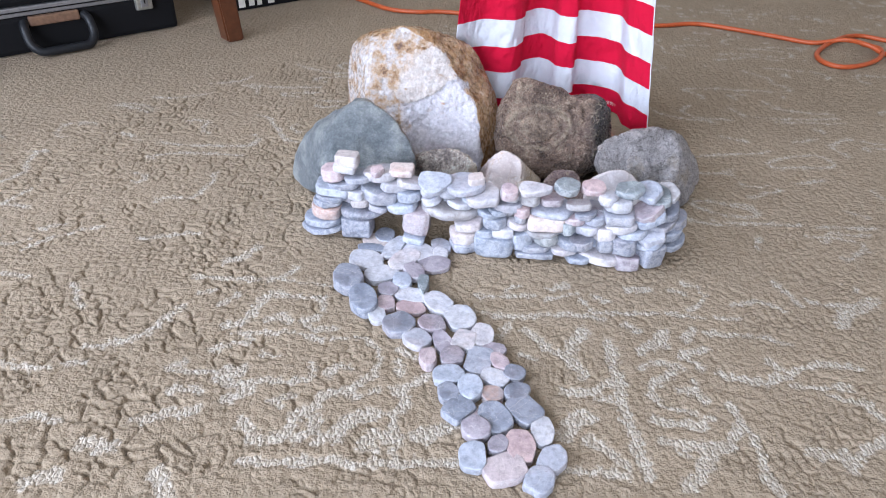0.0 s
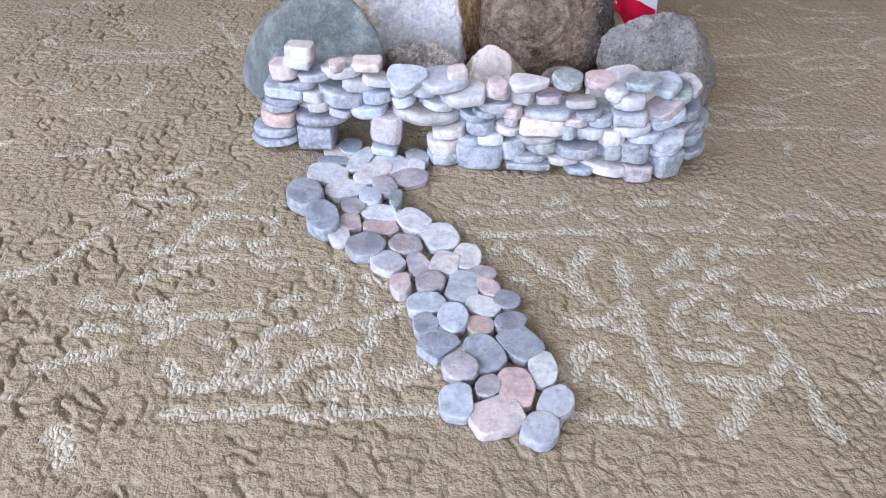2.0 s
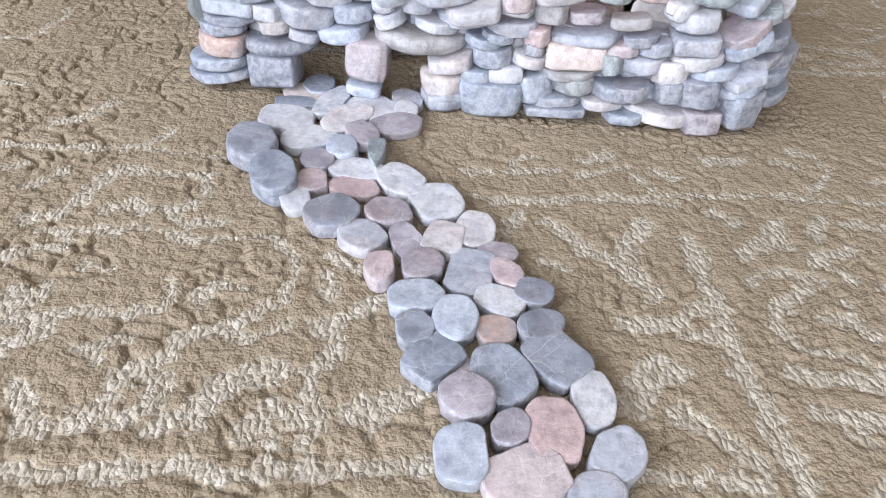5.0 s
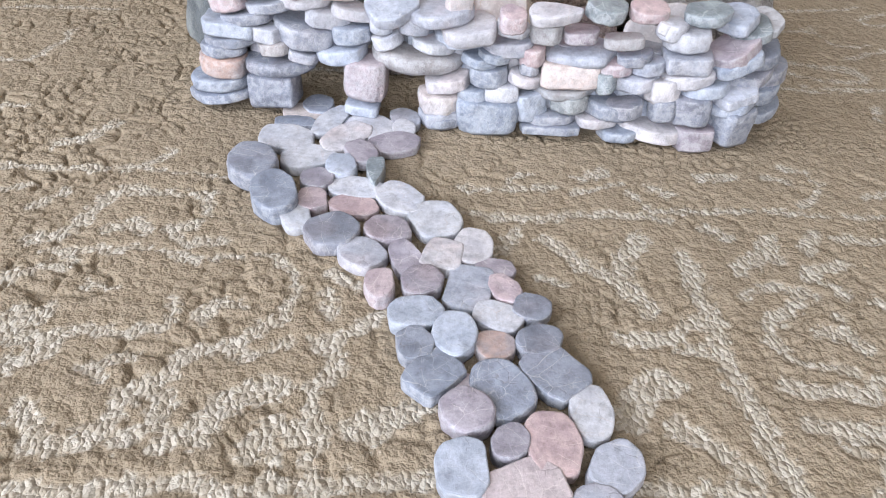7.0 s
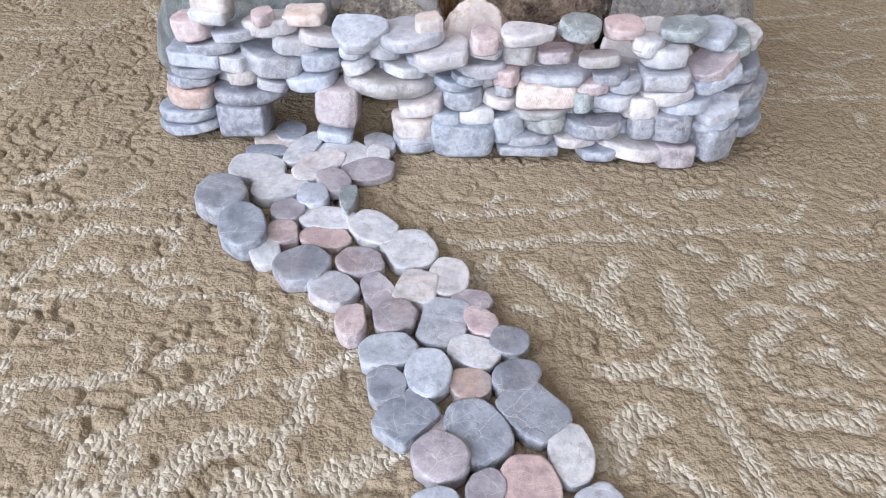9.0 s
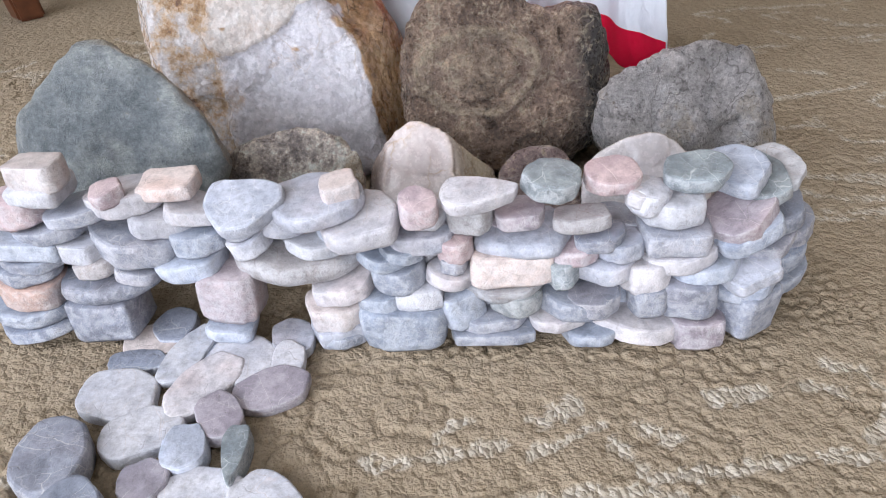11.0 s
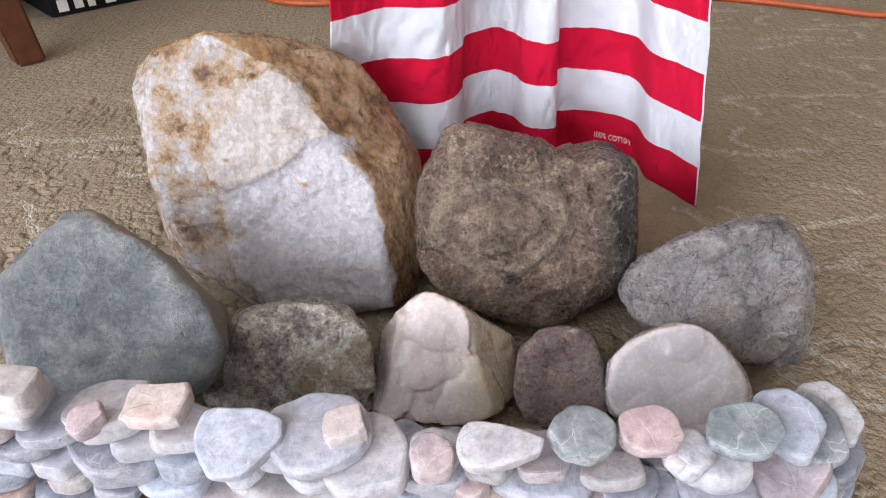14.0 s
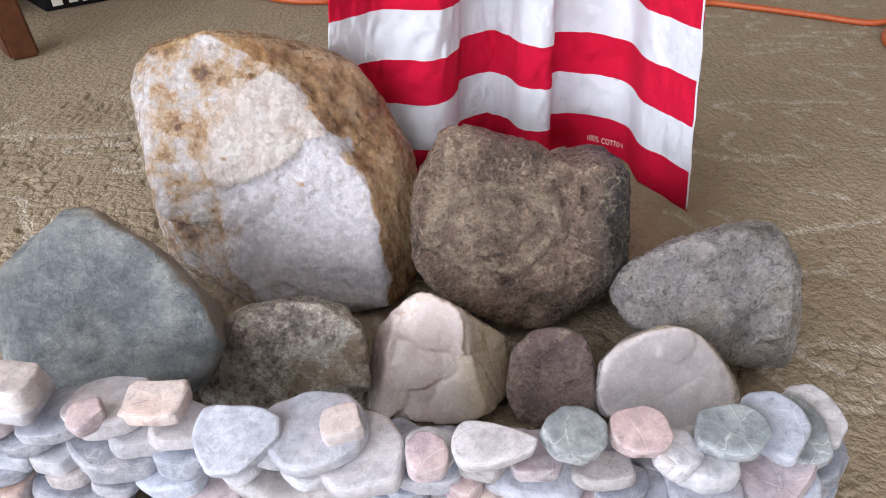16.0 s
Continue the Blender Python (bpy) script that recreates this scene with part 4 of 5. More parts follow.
course([
    (0.2, 0.055, 0.024, 0.007, 0, 8, 'do'),
    (0.269, 0.055, 0.039, 0.009, 0, 24, 'go'),
    (0.091, 0.056, 0.037, 0.011, 0, 10, 'ko'),
    (0.264, 0.059, 0.038, 0.011, 0.039, 26, 'mo'),
    (-0.049, 0.06, 0.036, 0.007, 0, 8, 'go'),
    (0.003, 0.062, 0.03, 0.011, 0, -10, 'wt'),
    (0.039, 0.062, 0.016, 0.013, 0, 0, 'wo'),
    (0.059, 0.063, 0.021, 0.012, 0, -6, 'ko'),
    (0.143, 0.064, 0.021, 0.013, 0, 2, 'so'),
    (0.165, 0.065, 0.024, 0.008, 0.022, 4, 'mo'),
    (0.191, 0.065, 0.028, 0.007, 0.015, 5, 'so'),
    (0.23, 0.065, 0.03, 0.013, 0, 4, 'wo'),
    (0.121, 0.066, 0.022, 0.008, 0, -8, 'wo'),
])
course([
    (-0.06, 0.068, 0.024, 0.015, 0, 5, 'po'),
    (0.021, 0.068, 0.033, 0.007, 0, -12, 'wt'),
    (-0.034, 0.069, 0.032, 0.007, 0, 8, 'go'),
    (0.218, 0.072, 0.018, 0.011, 0, -4, 'wo'),
    (-0.01, 0.073, 0.035, 0.010, 0, 6, 'wo'),
    (-0.047, 0.079, 0.023, 0.010, 0, 0, 'wb'),
])


def cap(rows):
    """The top stones: x, y of the middle, height of the upper face, width, depth, thickness, lean, nod, turn, tone and shape."""
    for x, y, top, width, depth, thick, tilt, nod, turn, code in rows:
        ob = lay(x, y, top - thick, width, depth, thick, tilt, turn, code, stone_wall)
        ob.matrix_basis = pose(x, y, top - thick, nod, -tilt, turn)


cap([
    (0.096, 0.850, 0.0735, 0.036, 0.038, 0.010, 8, 3, 10, 'wo'),
    (0.077, 0.855, 0.0815, 0.044, 0.036, 0.009, 4, 4, -6, 'ko'),
    (0.048, 0.853, 0.0840, 0.034, 0.036, 0.0085, 8, 22, 14, 'kt'),
    (0.012, 0.866, 0.0885, 0.026, 0.018, 0.008, 1, 5, -4, 'cb'),
    (0.088, 0.852, 0.0895, 0.016, 0.014, 0.009, 4, 5, 12, 'cb'),
    (-0.012, 0.858, 0.0900, 0.015, 0.013, 0.008, 8, 4, 30, 'po'),
    (-0.044, 0.868, 0.0990, 0.024, 0.017, 0.012, 0, 0, -14, 'cb'),
    (0.121, 0.841, 0.0845, 0.018, 0.017, 0.012, 0, 10, 0, 'po'),
    (0.148, 0.842, 0.0865, 0.035, 0.022, 0.0075, 4, 12, -4, 'wt'),
    (0.178, 0.844, 0.0910, 0.026, 0.022, 0.010, -4, 10, 0, 'Go'),
    (0.205, 0.844, 0.0900, 0.025, 0.020, 0.008, 2, 10, 0, 'po'),
    (0.218, 0.839, 0.0830, 0.021, 0.017, 0.008, -10, 8, 10, 'wo'),
    (0.241, 0.843, 0.0900, 0.029, 0.023, 0.0075, 5, 8, 6, 'Go'),
    (0.263, 0.849, 0.0860, 0.026, 0.031, 0.008, 14, 8, 4, 'go'),
    (0.274, 0.851, 0.0800, 0.026, 0.032, 0.008, 18, 8, 8, 'Go'),
    (0.285, 0.858, 0.0810, 0.022, 0.030, 0.0075, 24, 6, 14, 'so'),
])

# stones added behind the facing stones, to keep light from leaking through the gaps
filler = random.Random(5)
for layer in range(5):
    z = 0.001 + layer * 0.0115
    x = -0.07 + filler.uniform(0, 0.01)
    while x < 0.275:
        w = filler.uniform(0.020, 0.030)
        if not (layer < 4 and -0.035 < x < 0.08):
            lay(x, wall_front(min(x, 0.27), z) + 0.026 + filler.uniform(-0.002, 0.003), z, w, 0.02, 0.012, filler.uniform(-5, 5), filler.uniform(-30, 30), filler.choice("wkgdgkm") + "o", stone_wall)
        x += w * 0.9

# ---- the winding path ----
stone_path = tagged(new("stone_path"), "winding path of flat tumbled stones laid on carpet", "stone path")
stone_path.location = (0.08, 0.72, 0)


def paving(rows):
    """Rows of x, y, length, breadth, turn in degrees, thickness, tone and shape."""
    for x, y, length, breadth, turn, thick, code in rows:
        code = {"g": "k", "s": "P"}.get(code[0], code[0]) + code[1]
        lay(x, y, -0.001, length * 1.05, breadth * 1.06, thick * 0.62 + 0.001, 0, turn, code, stone_path)


paving([
    (-0.035, 0.783, 0.042, 0.028, -71, 0.018, 'do'),
    (-0.015, 0.75, 0.041, 0.025, -71, 0.019, 'do'),
    (-0.02, 0.819, 0.041, 0.029, -24, 0.009, 'wo'),
    (-0.018, 0.841, 0.029, 0.015, -7, 0.007, 'do'),
    (-0.013, 0.856, 0.029, 0.022, 12, 0.007, 'cb'),
    (0.006, 0.843, 0.042, 0.017, 70, 0.009, 'wo'),
    (0.018, 0.821, 0.042, 0.025, 57, 0.01, 'wo'),
    (0.034, 0.835, 0.039, 0.029, -44, 0.009, 'wo'),
    (0.055, 0.832, 0.028, 0.015, -90, 0.01, 'wo'),
    (0.05, 0.815, 0.034, 0.023, 20, 0.01, 'mo'),
    (0.029, 0.8, 0.026, 0.019, -64, 0.013, 'mo'),
    (0.019, 0.783, 0.023, 0.018, -79, 0.014, 'go'),
    (0.04, 0.778, 0.029, 0.013, -88, 0.014, 'Gt'),
])
paving([
    (-0.003, 0.795, 0.033, 0.026, 20, 0.01, 'wo'),
    (0.006, 0.769, 0.02, 0.019, 25, 0.013, 'mo'),
    (0.03, 0.763, 0.033, 0.021, -9, 0.009, 'wo'),
    (0.006, 0.749, 0.021, 0.017, -69, 0.011, 'po'),
    (0.03, 0.746, 0.028, 0.018, -15, 0.008, 'po'),
    (0.056, 0.754, 0.035, 0.024, -53, 0.009, 'wo'),
    (0.076, 0.735, 0.033, 0.03, -78, 0.009, 'wo'),
    (-0.001, 0.733, 0.024, 0.016, -76, 0.01, 'wo'),
    (0.021, 0.72, 0.03, 0.028, 7, 0.013, 'do'),
    (0.05, 0.723, 0.026, 0.022, -20, 0.012, 'mo'),
    (0.038, 0.703, 0.027, 0.021, -40, 0.011, 'go'),
    (0.062, 0.698, 0.033, 0.015, -69, 0.01, 'mo'),
    (0.08, 0.703, 0.02, 0.024, -11, 0.01, 'wb'),
])
paving([
    (0.097, 0.712, 0.029, 0.02, 83, 0.009, 'wo'),
    (0.049, 0.678, 0.022, 0.015, -85, 0.013, 'po'),
    (0.07, 0.681, 0.022, 0.019, 31, 0.013, 'mo'),
    (0.093, 0.679, 0.022, 0.03, -10, 0.009, 'kb'),
    (0.107, 0.694, 0.021, 0.014, -5, 0.008, 'mo'),
    (0.111, 0.679, 0.023, 0.015, -65, 0.009, 'po'),
    (0.067, 0.659, 0.027, 0.02, 9, 0.012, 'go'),
    (0.085, 0.645, 0.026, 0.02, 87, 0.014, 'go'),
    (0.106, 0.659, 0.023, 0.02, -26, 0.009, 'wo'),
    (0.123, 0.665, 0.019, 0.017, -13, 0.011, 'do'),
    (0.067, 0.639, 0.019, 0.017, -88, 0.013, 'do'),
    (0.103, 0.64, 0.019, 0.017, 4, 0.01, 'oo'),
    (0.124, 0.643, 0.023, 0.017, 27, 0.012, 'do'),
])
paving([
    (0.076, 0.622, 0.024, 0.019, 48, 0.012, 'db'),
    (0.105, 0.615, 0.033, 0.024, -61, 0.012, 'do'),
    (0.129, 0.625, 0.028, 0.023, -52, 0.011, 'db'),
    (0.089, 0.602, 0.022, 0.022, -44, 0.015, 'mo'),
    (0.141, 0.605, 0.029, 0.017, 87, 0.009, 'wo'),
    (0.106, 0.588, 0.017, 0.014, 66, 0.013, 'mo'),
    (0.089, 0.62, 0.01, 0.009, 48, 0.006, 'so'),
    (0.123, 0.588, 0.031, 0.022, -87, 0.012, 'po'),
    (0.087, 0.576, 0.025, 0.021, 80, 0.013, 'go'),
    (0.146, 0.578, 0.026, 0.02, 54, 0.011, 'ko'),
    (0.11, 0.567, 0.032, 0.026, 14, 0.012, 'Po'),
    (0.135, 0.559, 0.024, 0.021, 57, 0.012, 'go'),
    (-0.006, 0.864, 0.026, 0.021, -86, 0.01, 'do'),
])
paving([
    (0.055, 0.849, 0.026, 0.021, -64, 0.009, 'go'),
    (0.021, 0.843, 0.018, 0.013, -30, 0.006, 'ko'),
])


# ---- the rocks behind the wall ----
def rock(name, label, centre, sides, material, power=12.0, level=5, rough=1.0, dents=(), coarse=26.0, swell=1.03, grooves=(), chips=0, broken=0.0, blocks=45.0, carve=None):
    """A rock bounded by worn facets: each side is an outward direction and its distance from the centre."""
    bm = bmesh.new()
    bmesh.ops.create_icosphere(bm, subdivisions=level, radius=1.0)
    u = np.array([v.co[:] for v in bm.verts])
    inv = np.zeros(len(u))
    for nx, ny, nz, d in sides:
        n = np.array((nx, ny, nz))
        n = n / np.linalg.norm(n)
        inv += (np.clip(u @ n, 0, None) / (d * swell)) ** power
    r = inv ** (-1 / power)
    for dx, dy, dz, wide, deep in dents:
        n = np.array((dx, dy, dz))
        n = n / np.linalg.norm(n)
        r = r - deep * np.exp(-((1 - u @ n) / wide))
    p = u * r[:, None]
    # small flats where corners and edges have chipped off
    rs = np.random.RandomState(len(name) * 7 + 1)
    for _ in range(chips):
        n = rs.normal(size=3)
        n = n / np.linalg.norm(n)
        reach = p @ n
        d = reach.max() * rs.uniform(0.955, 0.99)
        p = p * np.where(reach > d, d / np.maximum(reach, 1e-6), 1.0)[:, None]
    for at, wide, deep in grooves:
        p[:, 2] -= deep * np.exp(-((p[:, 0] - at) / wide) ** 2) * np.clip(u[:, 2] * 2.5, 0, 1)
    seed = Vector((len(name) * 3.7, centre[0] * 90, 2.0))
    h = np.array([noise.fractal(Vector(q) * coarse + seed, 0.9, 2.1, 5) * 0.0022 + noise.ridged_multi_fractal(Vector(q) * 70 + seed, 0.9, 2.0, 4, 1.0, 2.0) * 0.0007 for q in p])
    if broken:
        # broken blocks, each set a little in or out, with cracks between them
        for i, q in enumerate(p):
            v = Vector(q) * blocks + seed
            v = v + noise.noise_vector(v * 1.3) * 0.35 + noise.noise_vector(v * 4.0) * 0.08
            near, at = noise.voronoi(v)
            h[i] += broken * (0.0020 * (noise.cell(at[0] * 7.3) - 0.5) - 0.0011 * math.exp(-(near[1] - near[0]) / 0.07)) / rough
    p = p + u * (h * rough)[:, None]
    marks = {}
    if carve:
        p, marks = carve(p, u)
    p[:, 2] = np.maximum(p[:, 2], -centre[2])
    for v, q in zip(bm.verts, p):
        v.co = q
    ob = part(name, bm, material, None, label, smooth=True)
    for key, values in marks.items():
        at = ob.data.attributes.new(key, "FLOAT", "POINT")
        at.data.foreach_set("value", values.astype(np.float32))
    ob.location = centre
    return tagged(ob, "", "rock")


def block_planes(front, back, base, lean=0.25):
    return [(0, -1, lean, front), (0, 1, 0.0, back), (0, 0, -1, base)]


def curve_of(pairs):
    """A bent line through a few pairs, as a function."""
    a, b = zip(*sorted(pairs))
    return lambda v: np.interp(v, a, b)


def rock_noise(p, scale, seed):
    return np.array([noise.fractal(Vector(q) * scale + Vector((seed, seed, seed)), 0.8, 2.1, 5) for q in p])


RIDGE = curve_of([(-0.08, 0.066), (-0.0447, 0.0712), (-0.0305, 0.0693), (0.0101, 0.0624), (0.0353, 0.0515), (0.0461, 0.0400), (0.0569, 0.0292), (0.072, 0.0204), (0.0805, 0.008), (0.10, -0.035)])
FLANK = curve_of([(0.0804, 0.0046), (0.0739, -0.0159), (0.0553, -0.0282), (0.030, -0.0420), (0.0135, -0.0340), (-0.0204, -0.0334), (-0.0382, -0.0316), (-0.06, -0.015)])
BED = curve_of([(-0.05, 0.0115), (-0.0313, 0.0135), (-0.0116, 0.0174), (0.0032, 0.0245), (0.0174, 0.0345), (0.0249, 0.0443), (0.0386, 0.0460), (0.06, 0.06)])


def carve_quartz(p, u):
    """Two broken beds with a ragged step between them, a sunken stained flank and a rind that starts at the ridge."""
    n = np.array((-0.10, -0.94, 0.33))
    n = n / np.linalg.norm(n)
    wob = rock_noise(p, 45.0, 3.0) * 0.0032 + rock_noise(p, 160.0, 8.0) * 0.0012
    rind = p[:, 0] - RIDGE(p[:, 2]) + wob
    flank = FLANK(p[:, 2]) - p[:, 0] + wob * 1.6
    bed = p[:, 2] - BED(p[:, 0]) + wob
    front = np.clip((u @ n - 0.15) / 0.25, 0, 1) * np.clip(-rind / 0.004, 0, 1)
    ramp = lambda v, w: np.clip(v / w + 0.5, 0, 1)
    out = 0.0032 * ramp(bed, 0.0022) * (1 - ramp(flank, 0.006)) - 0.0016 * ramp(flank, 0.004)
    out = out + 0.0007 * rock_noise(p, 85.0, 5.0) + 0.0011 * np.abs(rock_noise(p, 38.0, 7.0))
    out = out - 0.0050 * ramp(flank, 0.003) * ramp(-0.012 - p[:, 2], 0.004)
    # a conchoidal scar at the head of the milky bed
    scar = np.hypot(p[:, 0] - 0.024, p[:, 2] - 0.055) / 0.013
    out = out - 0.0018 * np.clip(1 - scar * scar, 0, 1)
    p = p + n * (out * front)[:, None]
    # cracks that run along the rind beside the ridge
    groove = sum(np.exp(-((rind - a + 1.5 * wob) / 0.0013) ** 2) for a in (0.006, 0.013, 0.024)) * np.clip((p[:, 2] - 0.005) / 0.03, 0, 1)
    p = p - u * (0.0016 * groove)[:, None]
    return p, {"rind": rind, "flank": flank, "bed": bed, "cleft": groove}


def carve_rings(p, u):
    """A worn oval with raised rims on the broad face, and creases running down from the notch."""
    wob = rock_noise(p, 40.0, 2.0)
    r = np.hypot((p[:, 0] + 0.0205) / 0.030, (p[:, 2] - 0.0225) / 0.0195) + 0.10 * wob
    front = np.clip((-u[:, 1] - 0.25) / 0.3, 0, 1)
    dish = -0.0050 * np.exp(-((r - 0.98) / 0.10) ** 2) + 0.0028 * np.exp(-((r - 1.22) / 0.13) ** 2) - 0.0032 * np.exp(-((r - 1.62) / 0.09) ** 2) * np.clip(p[:, 2] * 60, 0, 1) - 0.0012 * np.clip(0.8 - r, 0, 1)
    crease = -0.0045 * np.exp(-((p[:, 0] - 0.030 - 0.25 * (0.05 - p[:, 2]) + 0.004 * wob) / 0.0035) ** 2) * np.clip((p[:, 2] + 0.01) / 0.03, 0, 1)
    p = p + u * ((dish + crease) * front + 0.0009 * rock_noise(p, 130.0, 6.0))[:, None]
    return p, {"ring": np.clip(1 - np.abs(r - 1.2) / 0.14, 0, 1) * front + 0.6 * np.clip(1.0 - r, 0, 0.5) * front}


rock("quartz_rock", "large tan rock with broken white and lavender quartz face", (0.03, 1.085, 0.07),
     [(-0.8, -0.1, 0.59, 0.1037), (-0.24, 0.24, 0.94, 0.0934), (0.08, 0.34, 0.94, 0.0835), (0.24, 0.35, 0.9, 0.081), (0.75, 0.3, 0.6, 0.0791), (0.89, 0.21, 0.4, 0.0804), (1.0, 0.01, 0.03, 0.0862), (0.89, -0.28, -0.36, 0.1092), (0.24, -0.62, -0.75, 0.1048), (-0.07, -0.66, -0.75, 0.0922), (-0.5, -0.64, -0.58, 0.088), (-0.92, -0.4, -0.01, 0.0827), (-0.93, -0.35, 0.08, 0.0834)] + [(-0.10, -0.94, 0.33, 0.047), (0.868, -0.405, 0.288, 0.0769), (0.622, -0.457, 0.636, 0.0682), (0.532, -0.484, 0.695, 0.0698), (0, 1, 0, 0.055), (0, 0, -1, 0.07)], QUARTZ, 44, 6, 1.3, ((0.75, -0.45, 0.5, 0.02, 0.004), (-0.7, -0.6, -0.45, 0.03, 0.008)), chips=20, broken=0.35, blocks=36.0, carve=carve_quartz)
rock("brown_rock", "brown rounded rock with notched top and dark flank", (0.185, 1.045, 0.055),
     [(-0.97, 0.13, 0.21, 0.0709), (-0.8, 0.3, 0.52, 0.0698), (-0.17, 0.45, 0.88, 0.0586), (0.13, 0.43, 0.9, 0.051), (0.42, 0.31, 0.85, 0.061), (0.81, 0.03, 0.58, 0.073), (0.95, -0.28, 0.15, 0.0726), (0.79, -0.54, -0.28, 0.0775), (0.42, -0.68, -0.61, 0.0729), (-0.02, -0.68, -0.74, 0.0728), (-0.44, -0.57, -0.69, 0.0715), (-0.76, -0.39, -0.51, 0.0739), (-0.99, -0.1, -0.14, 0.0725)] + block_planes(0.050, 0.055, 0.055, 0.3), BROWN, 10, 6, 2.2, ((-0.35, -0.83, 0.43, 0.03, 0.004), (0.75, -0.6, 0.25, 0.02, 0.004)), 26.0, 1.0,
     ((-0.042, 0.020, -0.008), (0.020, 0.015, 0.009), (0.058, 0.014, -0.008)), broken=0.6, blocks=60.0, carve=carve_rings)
rock("green_rock", "smooth green-grey triangular rock standing on carpet", (-0.055, 0.948, 0.045),
     [(-0.74, -0.03, 0.67, 0.051), (-0.62, 0.13, 0.77, 0.0546), (0.16, 0.58, 0.8, 0.0719), (0.7, 0.6, 0.39, 0.0552), (0.53, 0.64, 0.55, 0.0566), (0.95, 0.3, -0.04, 0.0722), (0.9, -0.06, -0.43, 0.0637), (0.44, -0.56, -0.7, 0.0493), (0.07, -0.73, -0.68, 0.0361), (-0.2, -0.79, -0.58, 0.0317), (-0.62, -0.75, -0.25, 0.0339), (-0.85, -0.49, 0.2, 0.038)] + block_planes(0.040, 0.045, 0.045, 0.45), GREEN, 14, 6, 1.6, chips=24, broken=0.3, blocks=40.0)
rock("grey_rock", "grey pitted angular rock standing on carpet", (0.305, 0.983, 0.035),
     [(-0.81, 0.53, 0.25, 0.0577), (-0.51, 0.65, 0.56, 0.0455), (-0.31, 0.65, 0.69, 0.0419), (-0.09, 0.6, 0.8, 0.0416), (0.65, 0.08, 0.75, 0.0478), (0.81, -0.16, 0.56, 0.0445), (0.86, -0.44, 0.26, 0.0406), (0.84, -0.53, 0.14, 0.0413), (0.03, -0.74, -0.67, 0.0441), (-0.32, -0.57, -0.76, 0.0341), (-0.38, -0.53, -0.76, 0.0346), (-0.83, -0.14, -0.54, 0.0566)] + block_planes(0.046, 0.05, 0.035, 0.3), GREY, 16, 6, 2.0, chips=60, broken=1.3, blocks=48.0)
rock("mottled_rock", "small mottled dark and cream rock behind stone wall", (0.05, 0.955, 0.025),
     [(-0.94, -0.04, 0.35, 0.0445), (-0.77, 0.26, 0.59, 0.0385), (-0.43, 0.51, 0.74, 0.0314), (-0.04, 0.64, 0.77, 0.0273), (0.16, 0.66, 0.74, 0.028), (0.87, 0.38, 0.31, 0.0356), (0.98, 0.18, 0.09, 0.0372), (1.0, 0.0, -0.09, 0.0406), (0.16, -0.74, -0.65, 0.0398), (-0.14, -0.77, -0.62, 0.0382), (-0.91, -0.42, -0.01, 0.0518)] + block_planes(0.033, 0.03, 0.025, 0.35), MOTTLED, 24, 6, 1.4, chips=50, broken=1.0, blocks=60.0)
rock("rose_quartz_rock", "small faceted pinkish white quartz rock", (0.13, 0.955, 0.025),
     [(-0.8, 0.38, 0.46, 0.032), (-0.6, 0.51, 0.61, 0.0318), (0.24, 0.62, 0.75, 0.0291), (0.55, 0.52, 0.65, 0.027), (0.98, 0.0, 0.2, 0.0394), (0.97, -0.26, -0.05, 0.0428), (0.5, -0.69, -0.52, 0.0432), (0.14, -0.77, -0.63, 0.0409), (-0.05, -0.77, -0.64, 0.0411), (-0.43, -0.7, -0.57, 0.0452), (-1.0, 0.01, 0.09, 0.0344)] + [(-0.08, -0.86, 0.50, 0.026), (0.75, -0.48, 0.45, 0.031), (-0.85, -0.35, 0.40, 0.034), (0, 1, 0, 0.03), (0, 0, -1, 0.025)], WHITE, 40, 6, 0.7, chips=40, broken=0.9, blocks=26.0)
rock("mauve_rock", "small mauve-brown banded rock between pale rocks", (0.187, 0.947, 0.02),
     [(-0.97, 0.23, 0.03, 0.0145), (-0.65, 0.6, 0.47, 0.0145), (-0.13, 0.69, 0.71, 0.0178), (0.27, 0.61, 0.74, 0.0224), (0.9, 0.09, 0.43, 0.0303), (0.96, -0.19, 0.19, 0.0337), (0.56, -0.72, -0.41, 0.0419), (0.05, -0.78, -0.62, 0.0363), (-0.35, -0.68, -0.64, 0.0328), (-0.94, -0.15, -0.31, 0.0213)] + block_planes(0.026, 0.026, 0.02, 0.4), MAUVE, 14, 6, 0.8, chips=30, broken=0.4, blocks=60.0)
rock("pale_rock", "small rounded pale pink quartz rock", (0.25, 0.935, 0.025),
     [(-0.94, 0.34, -0.04, 0.028), (-0.67, 0.64, 0.36, 0.0229), (-0.29, 0.73, 0.62, 0.0214), (0.2, 0.61, 0.77, 0.0248), (0.7, 0.23, 0.68, 0.0312), (0.86, -0.06, 0.51, 0.0367), (0.88, -0.45, 0.17, 0.0443), (0.33, -0.82, -0.46, 0.0419), (-0.22, -0.71, -0.67, 0.031), (-0.35, -0.65, -0.67, 0.0315), (-0.96, 0.12, -0.24, 0.0318)] + block_planes(0.028, 0.022, 0.025, 0.6), PALE, 26, 6, 0.5, chips=40, broken=0.35, blocks=30.0)


# ---- the striped bandana ----
FOLD = catmull([(0.058, 1.122), (0.075, 1.139), (0.094, 1.153), (0.135, 1.152), (0.152, 1.175), (0.158, 1.201), (0.181, 1.219), (0.198, 1.208), (0.207, 1.186), (0.228, 1.183),
                (0.237, 1.217), (0.265, 1.214), (0.294, 1.196), (0.297, 1.158), (0.308, 1.137), (0.321, 1.111)], 10)


